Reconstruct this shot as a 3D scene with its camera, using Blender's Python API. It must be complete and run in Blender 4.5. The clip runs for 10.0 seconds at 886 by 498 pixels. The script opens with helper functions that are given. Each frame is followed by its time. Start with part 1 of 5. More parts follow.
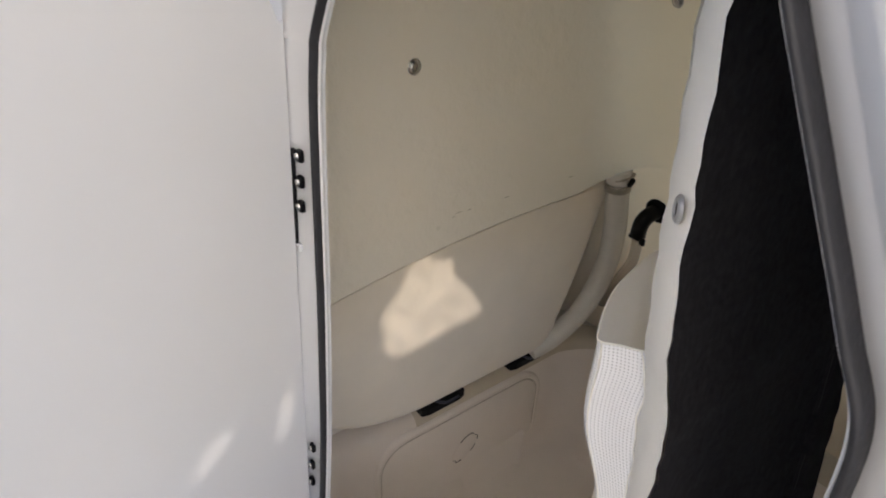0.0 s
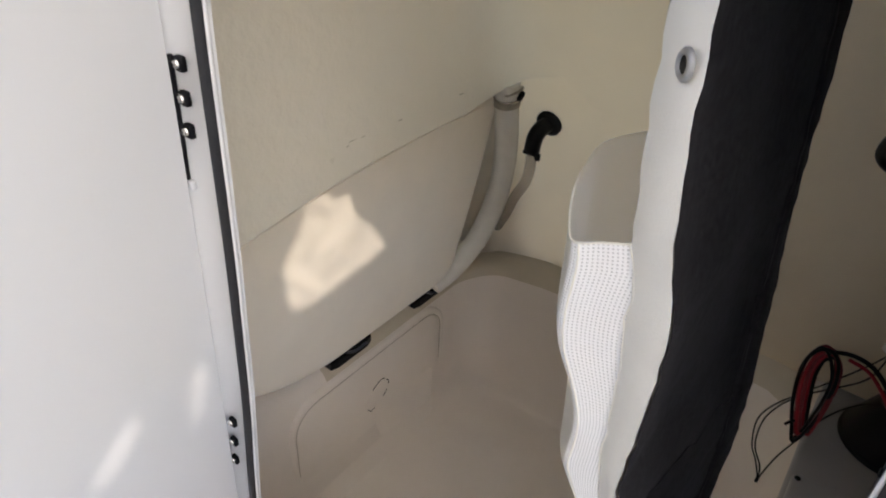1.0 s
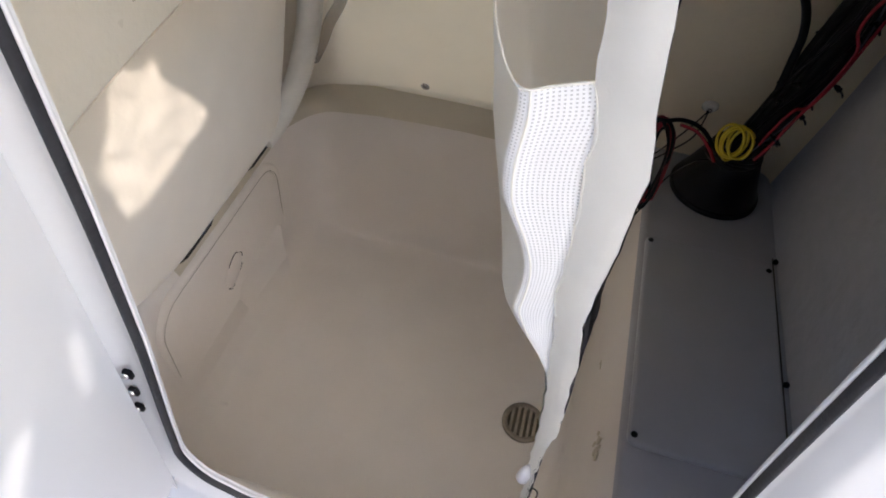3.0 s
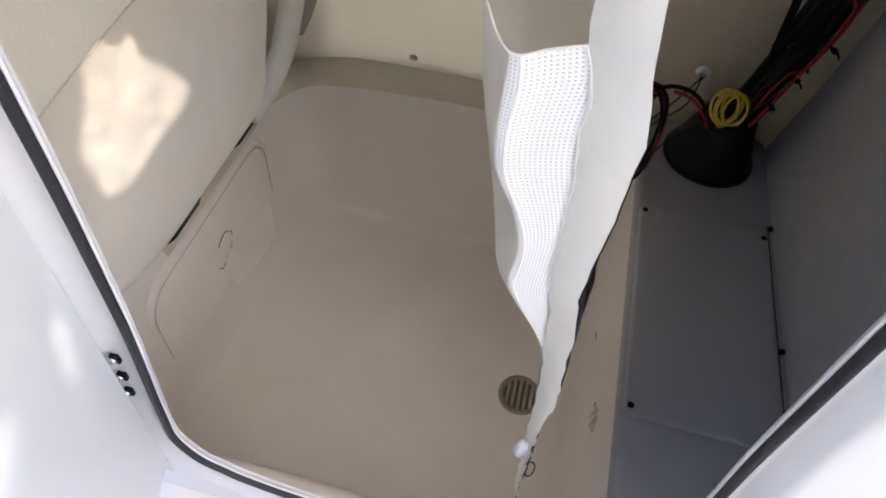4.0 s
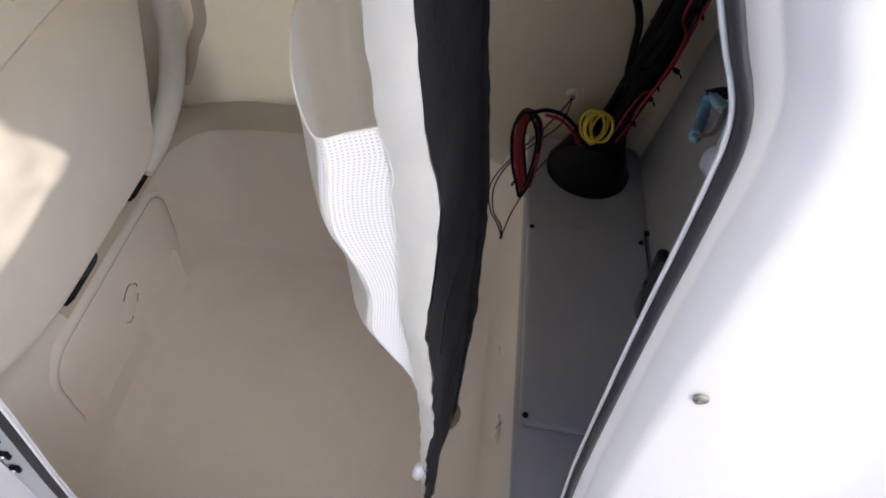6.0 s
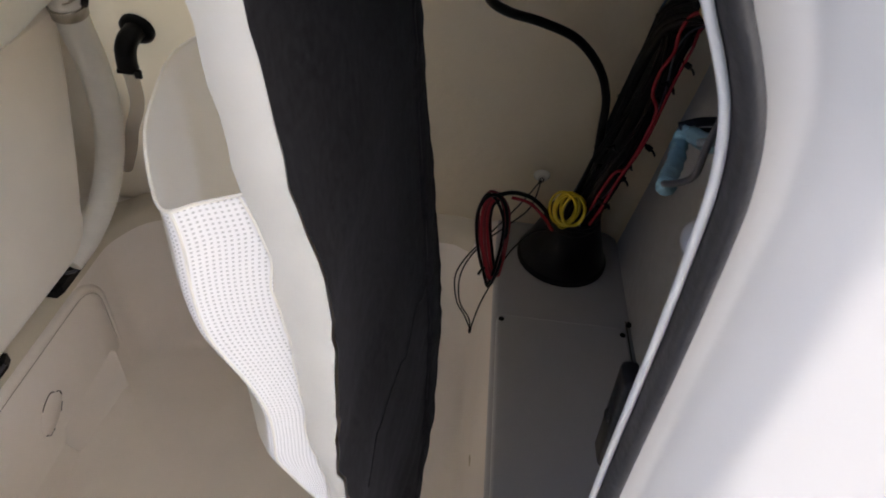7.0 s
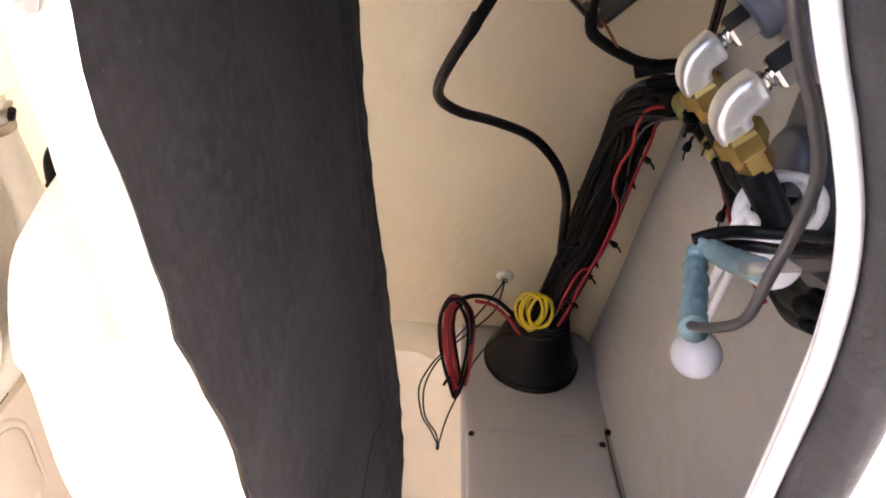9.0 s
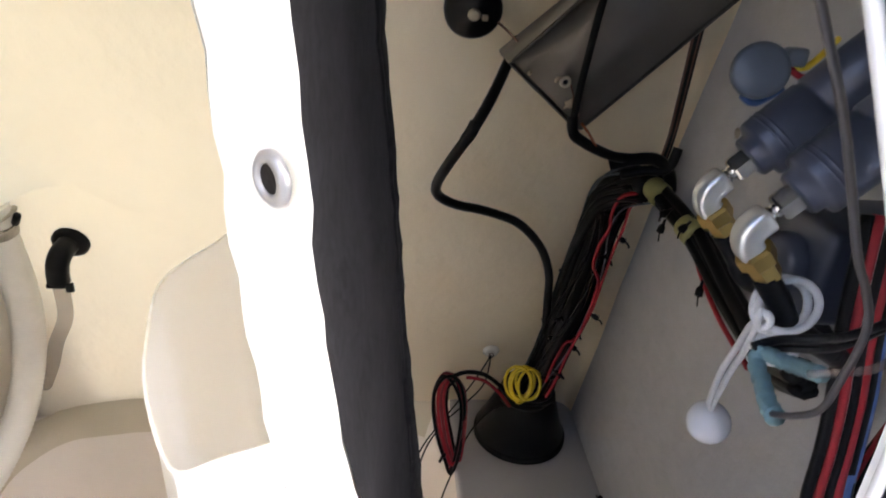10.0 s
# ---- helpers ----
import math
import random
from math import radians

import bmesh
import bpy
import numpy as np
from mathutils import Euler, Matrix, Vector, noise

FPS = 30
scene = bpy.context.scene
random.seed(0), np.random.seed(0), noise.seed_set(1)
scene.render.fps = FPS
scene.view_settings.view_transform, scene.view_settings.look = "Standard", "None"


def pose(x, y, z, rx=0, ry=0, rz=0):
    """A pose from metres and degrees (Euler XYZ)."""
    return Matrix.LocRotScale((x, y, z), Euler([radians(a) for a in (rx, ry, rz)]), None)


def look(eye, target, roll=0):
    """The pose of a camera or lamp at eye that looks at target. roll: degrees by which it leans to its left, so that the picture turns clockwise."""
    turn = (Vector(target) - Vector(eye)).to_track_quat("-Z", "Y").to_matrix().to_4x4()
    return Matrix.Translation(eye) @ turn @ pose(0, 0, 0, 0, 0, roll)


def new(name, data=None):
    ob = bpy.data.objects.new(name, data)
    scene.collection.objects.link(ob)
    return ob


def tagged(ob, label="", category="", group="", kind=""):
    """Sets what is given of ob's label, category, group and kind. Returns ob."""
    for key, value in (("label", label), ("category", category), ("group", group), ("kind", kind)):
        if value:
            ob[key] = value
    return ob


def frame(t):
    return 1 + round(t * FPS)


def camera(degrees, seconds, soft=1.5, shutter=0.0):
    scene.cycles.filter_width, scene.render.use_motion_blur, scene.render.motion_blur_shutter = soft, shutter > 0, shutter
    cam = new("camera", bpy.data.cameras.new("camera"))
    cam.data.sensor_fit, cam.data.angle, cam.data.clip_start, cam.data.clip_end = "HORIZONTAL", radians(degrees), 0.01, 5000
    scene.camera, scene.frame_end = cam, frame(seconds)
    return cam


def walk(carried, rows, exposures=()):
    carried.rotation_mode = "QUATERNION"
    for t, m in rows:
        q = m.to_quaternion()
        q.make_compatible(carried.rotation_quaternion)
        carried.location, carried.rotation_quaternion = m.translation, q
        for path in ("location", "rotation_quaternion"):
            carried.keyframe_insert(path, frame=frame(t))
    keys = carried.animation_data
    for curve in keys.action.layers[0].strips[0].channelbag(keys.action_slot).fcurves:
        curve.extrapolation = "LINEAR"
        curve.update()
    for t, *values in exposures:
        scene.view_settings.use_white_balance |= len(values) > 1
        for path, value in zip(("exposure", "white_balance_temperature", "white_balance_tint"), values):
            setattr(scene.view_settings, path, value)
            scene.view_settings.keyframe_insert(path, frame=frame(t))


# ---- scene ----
cam = camera(69.23, 10.0, soft=1.8, shutter=0.15)
EXPOSURES = [(0.0, 1.30, 7000, 17), (0.5, 1.58, 6950, 16), (1.0, 1.63, 6850, 16), (2.0, 1.67, 6800, 17), (2.6, 1.94, 6550, 17), (5.5, 2.06, 6450, 18), (6.9, 1.82, 6750, 18), (7.4, 2.06, 7100, 21), (8.0, 2.91, 7650, 29), (8.6, 3.72, 8000, 28), (9.0, 3.94, 8000, 27), (9.5, 3.76, 7800, 25), (10.0, 3.20, 6980, 18)]
PATH = [
    (0, (0.3504, 0.0427, 1.3022), (-1.0261, 1.1660, 0.2593), 2.82),
    (0.2, (0.3190, 0.0543, 1.2657), (-0.9751, 1.2433, 0.2251), 3.34),
    (0.5, (0.2956, 0.0472, 1.2708), (-0.8600, 1.3296, 0.2249), 3.40),
    (1, (0.2685, 0.0363, 1.2367), (-0.7005, 1.3731, 0.1080), 3.49),
    (1.5, (0.2583, 0.0721, 1.2056), (-0.3988, 1.4815, -0.0521), 5.14),
    (2, (0.2183, 0.1351, 1.2050), (-0.2132, 1.4738, -0.2169), 5.05),
    (2.5, (0.1586, 0.0743, 1.2135), (-0.1368, 1.3775, -0.2746), 5.67),
    (2.7, (0.1535, 0.0633, 1.2244), (-0.1155, 1.3597, -0.2746), 6.08),
    (3.8, (0.1442, 0.0727, 1.1992), (-0.0609, 1.3066, -0.3613), 6.51),
    (4, (0.1501, 0.0738, 1.2101), (-0.0527, 1.3006, -0.3563), 6.23),
    (4.5, (0.1711, 0.0760, 1.2171), (-0.0128, 1.2984, -0.3551), 6.36),
    (5, (0.2067, 0.0846, 1.2388), (0.0663, 1.3136, -0.3327), 6.58),
    (5.2, (0.2122, 0.0802, 1.2455), (0.0990, 1.3241, -0.3164), 6.64),
    (6.3, (0.2307, 0.0827, 1.2718), (0.2101, 1.4121, -0.2220), 6.74),
    (6.5, (0.2453, 0.0853, 1.2645), (0.2257, 1.4625, -0.1857), 6.70),
    (7, (0.2609, 0.1613, 1.1951), (0.2319, 1.6534, -0.1364), 6.08),
    (7.5, (0.2763, 0.2072, 1.1777), (0.2649, 1.7931, -0.0409), 5.89),
    (8, (0.2777, 0.2101, 1.1715), (0.2986, 1.8628, 0.0453), 5.81),
    (8.5, (0.2729, 0.2192, 1.1637), (0.3117, 1.8905, 0.0658), 5.67),
    (9, (0.2654, 0.2171, 1.1693), (0.3187, 1.8977, 0.0863), 5.29),
    (9.5, (0.2343, 0.2023, 1.1797), (0.3083, 1.9129, 0.1461), 5.13),
    (9.7, (0.2190, 0.1885, 1.1806), (0.3098, 1.9321, 0.2049), 4.89),
    (10, (0.2070, 0.1814, 1.2070), (0.3941, 1.9653, 0.3222), 4.79),
]
walk(cam, [(t, look(eye, target, roll)) for t, eye, target, roll in PATH], EXPOSURES)

# ---- world and sun ----
SUN_WAY = Vector((0.40, -0.305, 0.42)).normalized()
world = bpy.data.worlds.new("sky")
scene.world = world
world.use_nodes = True
wn = world.node_tree
sky = wn.nodes.new("ShaderNodeTexSky")
sky.sky_type = "NISHITA"
sky.sun_disc = False
sky.sun_elevation = math.asin(SUN_WAY.z)
sky.sun_rotation = math.atan2(SUN_WAY.x, SUN_WAY.y)
wn.nodes["Background"].inputs["Strength"].default_value = 0.15
wn.links.new(sky.outputs[0], wn.nodes["Background"].inputs["Color"])
sun = new("sun", bpy.data.lights.new("sun", "SUN"))
sun.data.energy, sun.data.angle, sun.data.color = 3.6, radians(0.4), (1.0, 0.95, 0.86)
sun.matrix_world = look((2, -1.5, 3), Vector((2, -1.5, 3)) - SUN_WAY)


# ---- materials ----
def material(name, colour, rough=0.5, metal=0.0, vary=0.06, scale=18.0, bump=0.0, bump_scale=120.0, coat=0.0, stain=None, stain_scale=4.0, stain_amount=0.3, wander=0.06):
    """A surface whose colour varies at two scales, with stains and fine relief."""
    m = bpy.data.materials.new(name)
    m.use_nodes = True
    t = m.node_tree
    b = t.nodes["Principled BSDF"]
    b.inputs["Roughness"].default_value = rough
    b.inputs["Metallic"].default_value = metal
    b.inputs["Coat Weight"].default_value = coat
    co = t.nodes.new("ShaderNodeTexCoord")
    n1 = t.nodes.new("ShaderNodeTexNoise")
    n1.inputs["Scale"].default_value, n1.inputs["Detail"].default_value = scale, 6.0
    n2 = t.nodes.new("ShaderNodeTexNoise")
    n2.inputs["Scale"].default_value, n2.inputs["Detail"].default_value = stain_scale, 5.0
    for n in (n1, n2):
        t.links.new(co.outputs["Object"], n.inputs["Vector"])
    dark = tuple(c * (1 - vary * 2) for c in colour) + (1,)
    light = tuple(min(1, c * (1 + vary)) for c in colour) + (1,)
    r1 = t.nodes.new("ShaderNodeValToRGB")
    r1.color_ramp.elements[0].color, r1.color_ramp.elements[1].color = dark, light
    r1.color_ramp.elements[0].position, r1.color_ramp.elements[1].position = 0.25, 0.75
    t.links.new(n1.outputs["Fac"], r1.inputs["Fac"])
    out = r1.outputs["Color"]
    if stain:
        r2 = t.nodes.new("ShaderNodeValToRGB")
        r2.color_ramp.elements[0].position, r2.color_ramp.elements[1].position = 0.42, 0.85
        r2.color_ramp.elements[1].color = (stain_amount,) * 3 + (1,)
        t.links.new(n2.outputs["Fac"], r2.inputs["Fac"])
        mix = t.nodes.new("ShaderNodeMixRGB")
        mix.inputs["Color2"].default_value = tuple(stain) + (1,)
        t.links.new(r2.outputs["Color"], mix.inputs["Fac"])
        t.links.new(out, mix.inputs["Color1"])
        out = mix.outputs["Color"]
    t.links.new(out, b.inputs["Base Color"])
    rr = t.nodes.new("ShaderNodeMapRange")
    rr.inputs["To Min"].default_value, rr.inputs["To Max"].default_value = max(0.02, rough - wander), min(1, rough + wander)
    t.links.new(n2.outputs["Fac"], rr.inputs["Value"])
    t.links.new(rr.outputs["Result"], b.inputs["Roughness"])
    if bump:
        n3 = t.nodes.new("ShaderNodeTexNoise")
        n3.inputs["Scale"].default_value, n3.inputs["Detail"].default_value = bump_scale, 4.0
        t.links.new(co.outputs["Object"], n3.inputs["Vector"])
        bp = t.nodes.new("ShaderNodeBump")
        bp.inputs["Strength"].default_value, bp.inputs["Distance"].default_value = bump, 0.002
        t.links.new(n3.outputs["Fac"], bp.inputs["Height"])
        t.links.new(bp.outputs["Normal"], b.inputs["Normal"])
    return m


GELCOAT = material("white_gelcoat", (0.77, 0.77, 0.775), 0.28, vary=0.012, scale=5, coat=0.3, wander=0.01)
LINER = material("cream_liner_gelcoat", (0.88, 0.815, 0.742), 0.42, vary=0.02, scale=9, bump=0.12, bump_scale=60, stain=(0.78, 0.71, 0.60), stain_amount=0.3)
INNER = material("rough_inner_gelcoat", (0.84, 0.745, 0.57), 0.30, vary=0.022, scale=9, bump=1.35, bump_scale=40, stain=(0.74, 0.635, 0.47), stain_amount=0.2)
# Darkened below its off-white to hold the right compartment's shade.
ROLLED = material("shaded_rolled_paint", (0.405, 0.408, 0.425), 0.42, vary=0.04, scale=30, bump=0.9, bump_scale=58, stain=(0.43, 0.42, 0.42), stain_amount=0.3)
# Darker than wall and pan, to colour in the shade of the cove.
FLANGE = material("shaded_cream_laminate", (0.66, 0.59, 0.46), 0.5, vary=0.03, scale=12, bump=0.2, bump_scale=60, stain=(0.58, 0.51, 0.39), stain_amount=0.3)
TANK = material("moulded_tank_plastic", (0.85, 0.768, 0.64), 0.42, vary=0.03, scale=13, bump=0.6, bump_scale=34, stain=(0.68, 0.63, 0.56), stain_amount=0.35)
# Shelf and plate colours also carry the compartment's shade, darker than their own.
SHELF = material("shaded_shelf_gelcoat", (0.38, 0.375, 0.395), 0.42, vary=0.03, scale=12, bump=0.15, bump_scale=60)
PLATE = material("shaded_white_panel", (0.39, 0.39, 0.41), 0.32, vary=0.02, scale=20, bump=0.1, bump_scale=150)
RUBBER = material("black_seal_rubber", (0.022, 0.022, 0.026), 0.55, vary=0.12, scale=60, bump=0.3, bump_scale=260)
BLACK = material("black_plastic", (0.0065, 0.0065, 0.008), 0.34, vary=0.15, scale=70, bump=0.15, bump_scale=300)
CANVAS = material("black_canvas", (0.0315, 0.0305, 0.0345), 0.85, vary=0.25, scale=160, bump=0.2, bump_scale=1600, stain=(0.035, 0.033, 0.034), stain_scale=30, stain_amount=0.4)
VINYL = material("white_vinyl", (0.95, 0.93, 0.86), 0.5, vary=0.02, scale=30, bump=0.2, bump_scale=500, stain=(0.86, 0.85, 0.80), stain_scale=9, stain_amount=0.3)
STEEL = material("stainless_steel", (0.62, 0.60, 0.57), 0.22, 1.0, vary=0.05, scale=60)
DRAINBAR = material("worn_grille_metal", (0.50, 0.45, 0.37), 0.4, 0.6, vary=0.15, scale=60)
SATIN = material("satin_nickel", (0.74, 0.73, 0.71), 0.38, 0.75, vary=0.05, scale=60)
DULLSTEEL = material("dull_drain_metal", (0.34, 0.30, 0.25), 0.36, 0.7, vary=0.15, scale=60)
BRASS = material("brass", (0.62, 0.44, 0.16), 0.3, 1.0, vary=0.1, scale=60)
HOSE = material("white_ribbed_hose", (0.85, 0.82, 0.75), 0.45, vary=0.03, scale=40, bump=0.2, bump_scale=200)
CLEAR = material("cloudy_tube", (0.36, 0.27, 0.21), 0.3, vary=0.05, scale=40)
RED = material("red_wire", (0.36, 0.010, 0.022), 0.55, vary=0.1, scale=80)
DARKRED = material("dark_red_wire", (0.20, 0.012, 0.022), 0.42, vary=0.12, scale=80)
ORANGE = material("orange_wire", (0.42, 0.11, 0.03), 0.45, vary=0.1, scale=80)
BROWN = material("brown_wire", (0.12, 0.045, 0.028), 0.45, vary=0.12, scale=80)
BLUE = material("blue_wire", (0.05, 0.12, 0.32), 0.4, vary=0.1, scale=80)
YELLOW = material("yellow_wire", (0.70, 0.52, 0.03), 0.42, vary=0.08, scale=80)
OLIVE = material("olive_tape", (0.30, 0.29, 0.12), 0.5, vary=0.1, scale=80)
TEAL = material("teal_tape", (0.13, 0.23, 0.25), 0.6, vary=0.12, scale=90, bump=0.4, bump_scale=300)
BALLWHITE = material("white_ball_plastic", (0.80, 0.80, 0.84), 0.22, vary=0.02, scale=30)
CLIP = material("clear_clip_plastic", (0.82, 0.80, 0.74), 0.10, vary=0.03, scale=40, coat=1.0)
CORD = material("white_elastic_cord", (0.72, 0.71, 0.72), 0.7, vary=0.06, scale=200, bump=0.5, bump_scale=900)
BLACK.node_tree.nodes["Principled BSDF"].inputs["Specular IOR Level"].default_value = 0.14
GREYPLASTIC = material("grey_blue_plastic", (0.10, 0.12, 0.15), 0.4, vary=0.06, scale=50)
DARKLEAD = material("dark_lead", (0.05, 0.044, 0.044), 0.5, vary=0.1, scale=60)
DARKCYL = material("dark_anodised_metal", (0.07, 0.08, 0.115), 0.40, 0.3, vary=0.1, scale=50)
TRAY = material("dark_grey_sheet_metal", (0.17, 0.16, 0.15), 0.4, 0.4, vary=0.1, scale=25, stain=(0.16, 0.14, 0.12), stain_amount=0.5)
GROMMET = material("grey_grommet_metal", (0.42, 0.42, 0.43), 0.38, 0.6, vary=0.05, scale=60)
SMEAR = material("faint_smear", (0.66, 0.59, 0.46), 0.55, vary=0.12, scale=60)
RUST = material("brown_smear", (0.52, 0.45, 0.33), 0.6, vary=0.15, scale=60)
FINEJOINT = material("faint_joint", (0.48, 0.42, 0.34), 0.8, vary=0.1)
GROOVE = material("dark_joint", (0.10, 0.085, 0.065), 0.8, vary=0.1)
BLOCKER = material("dark_blocker", (0.10, 0.105, 0.12), 0.6, vary=0.1, scale=20)
DECK = material("nonskid_deck", (0.5, 0.5, 0.49), 0.6, vary=0.03, scale=15, bump=0.5, bump_scale=200)
WATER = material("water", (0.03, 0.07, 0.09), 0.08, vary=0.1, scale=2, bump=0.4, bump_scale=3)


CLEAR.node_tree.nodes["Principled BSDF"].inputs["Alpha"].default_value = 0.36


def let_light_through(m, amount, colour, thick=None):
    """Thin unpainted laminate lets some daylight through. thick: a lower amount towards lower x, which puts that side's
    dimmer light into the material.
    """
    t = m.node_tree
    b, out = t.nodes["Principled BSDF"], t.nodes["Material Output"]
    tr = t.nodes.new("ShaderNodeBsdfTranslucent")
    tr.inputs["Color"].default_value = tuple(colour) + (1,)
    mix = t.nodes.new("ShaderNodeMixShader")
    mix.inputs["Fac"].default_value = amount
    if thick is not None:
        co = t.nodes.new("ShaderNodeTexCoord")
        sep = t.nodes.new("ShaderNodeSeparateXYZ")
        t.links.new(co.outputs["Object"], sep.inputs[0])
        ramp_x = t.nodes.new("ShaderNodeMapRange")
        ramp_x.interpolation_type = "SMOOTHSTEP"
        ramp_x.inputs["From Min"].default_value, ramp_x.inputs["From Max"].default_value = -0.33, -0.26
        ramp_x.inputs["To Min"].default_value, ramp_x.inputs["To Max"].default_value = thick, amount
        t.links.new(sep.outputs["X"], ramp_x.inputs["Value"])
        t.links.new(ramp_x.outputs["Result"], mix.inputs["Fac"])
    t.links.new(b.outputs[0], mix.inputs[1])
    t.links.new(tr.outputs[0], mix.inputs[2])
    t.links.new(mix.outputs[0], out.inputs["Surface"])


# For the unseen sheet overhead that shades the front and spreads sunlight.
LIGHTSHEET = material("translucent_sheet", (0.80, 0.78, 0.74), 0.7, vary=0.03, scale=8)
let_light_through(LIGHTSHEET, 0.9, (0.97, 0.91, 0.80))
# Thins the sun through the cut-outs, unevenly, to set the patches' brightness.
SHEER = material("dimming_sheet", (0.8, 0.78, 0.74), 0.6, vary=0.03, scale=30)


def make_sheer(m, low, high):
    """Lets part of the sun straight through, unevenly."""
    t = m.node_tree
    b, out = t.nodes["Principled BSDF"], t.nodes["Material Output"]
    tr = t.nodes.new("ShaderNodeBsdfTransparent")
    co = t.nodes.new("ShaderNodeTexCoord")
    n = t.nodes.new("ShaderNodeTexNoise")
    n.inputs["Scale"].default_value, n.inputs["Detail"].default_value = 40.0, 3.0
    t.links.new(co.outputs["Object"], n.inputs["Vector"])
    mr = t.nodes.new("ShaderNodeMapRange")
    mr.inputs["From Min"].default_value, mr.inputs["From Max"].default_value = 0.3, 0.7
    mr.inputs["To Min"].default_value, mr.inputs["To Max"].default_value = low, high
    t.links.new(n.outputs["Fac"], mr.inputs["Value"])
    mix = t.nodes.new("ShaderNodeMixShader")
    t.links.new(mr.outputs["Result"], mix.inputs["Fac"])
    t.links.new(b.outputs[0], mix.inputs[1])
    t.links.new(tr.outputs[0], mix.inputs[2])
    t.links.new(mix.outputs[0], out.inputs["Surface"])


make_sheer(SHEER, 0.18, 0.42)
# Passes less light towards lower x, to match the dimmer left wall.
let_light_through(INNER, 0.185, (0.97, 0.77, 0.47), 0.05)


def pale_side(m, colour):
    """Mixes a paler colour into the shell's base colour towards lower x."""
    t = m.node_tree
    b = t.nodes["Principled BSDF"]
    old = b.inputs["Base Color"].links[0].from_socket
    co = t.nodes.new("ShaderNodeTexCoord")
    sep = t.nodes.new("ShaderNodeSeparateXYZ")
    t.links.new(co.outputs["Object"], sep.inputs[0])
    ramp_x = t.nodes.new("ShaderNodeMapRange")
    ramp_x.interpolation_type = "SMOOTHSTEP"
    ramp_x.inputs["From Min"].default_value, ramp_x.inputs["From Max"].default_value = -0.31, -0.21
    ramp_x.inputs["To Min"].default_value, ramp_x.inputs["To Max"].default_value = 0.62, 0.0
    t.links.new(sep.outputs["X"], ramp_x.inputs["Value"])
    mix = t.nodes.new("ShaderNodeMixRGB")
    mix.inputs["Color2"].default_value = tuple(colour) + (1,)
    t.links.new(ramp_x.outputs["Result"], mix.inputs["Fac"])
    t.links.new(old, mix.inputs["Color1"])
    t.links.new(mix.outputs["Color"], b.inputs["Base Color"])


pale_side(INNER, (0.83, 0.775, 0.70))
let_light_through(TANK, 0.20, (0.96, 0.80, 0.60))
let_light_through(VINYL, 0.08, (0.96, 0.91, 0.76))


def net_material(name, thin, soft, pitches=(0.0034, 0.0029)):
    """White polyester net: small holes in rows between white threads."""
    m = bpy.data.materials.new(name)
    m.use_nodes = True
    t = m.node_tree
    b = t.nodes["Principled BSDF"]
    b.inputs["Base Color"].default_value = (0.95, 0.95, 0.95, 1)
    b.inputs["Roughness"].default_value = 0.6
    uv = t.nodes.new("ShaderNodeTexCoord")
    vals = []
    sep = t.nodes.new("ShaderNodeSeparateXYZ")
    t.links.new(uv.outputs["UV"], sep.inputs[0])
    for axis, pitch in zip("XY", pitches):
        k = t.nodes.new("ShaderNodeMath")
        k.operation = "MULTIPLY"
        k.inputs[1].default_value = 2 * math.pi / pitch
        t.links.new(sep.outputs[axis], k.inputs[0])
        s_ = t.nodes.new("ShaderNodeMath")
        s_.operation = "SINE"
        t.links.new(k.outputs[0], s_.inputs[0])
        vals.append(s_)
    add = t.nodes.new("ShaderNodeMath")
    add.operation = "MINIMUM"
    t.links.new(vals[0].outputs[0], add.inputs[0])
    t.links.new(vals[1].outputs[0], add.inputs[1])
    ramp = t.nodes.new("ShaderNodeMapRange")
    ramp.inputs["From Min"].default_value, ramp.inputs["From Max"].default_value = 0.0, 0.5
    ramp.inputs["To Min"].default_value, ramp.inputs["To Max"].default_value = 1.0, thin
    t.links.new(add.outputs[0], ramp.inputs["Value"])
    t.links.new(ramp.outputs["Result"], b.inputs["Alpha"])
    if soft:
        let_light_through(m, soft, (0.96, 0.95, 0.92))
    return m


NET = net_material("white_net", 0.60, 0.0)
NETSIDE = net_material("white_net_side", 0.80, 0.76, (0.0022, 0.0016))


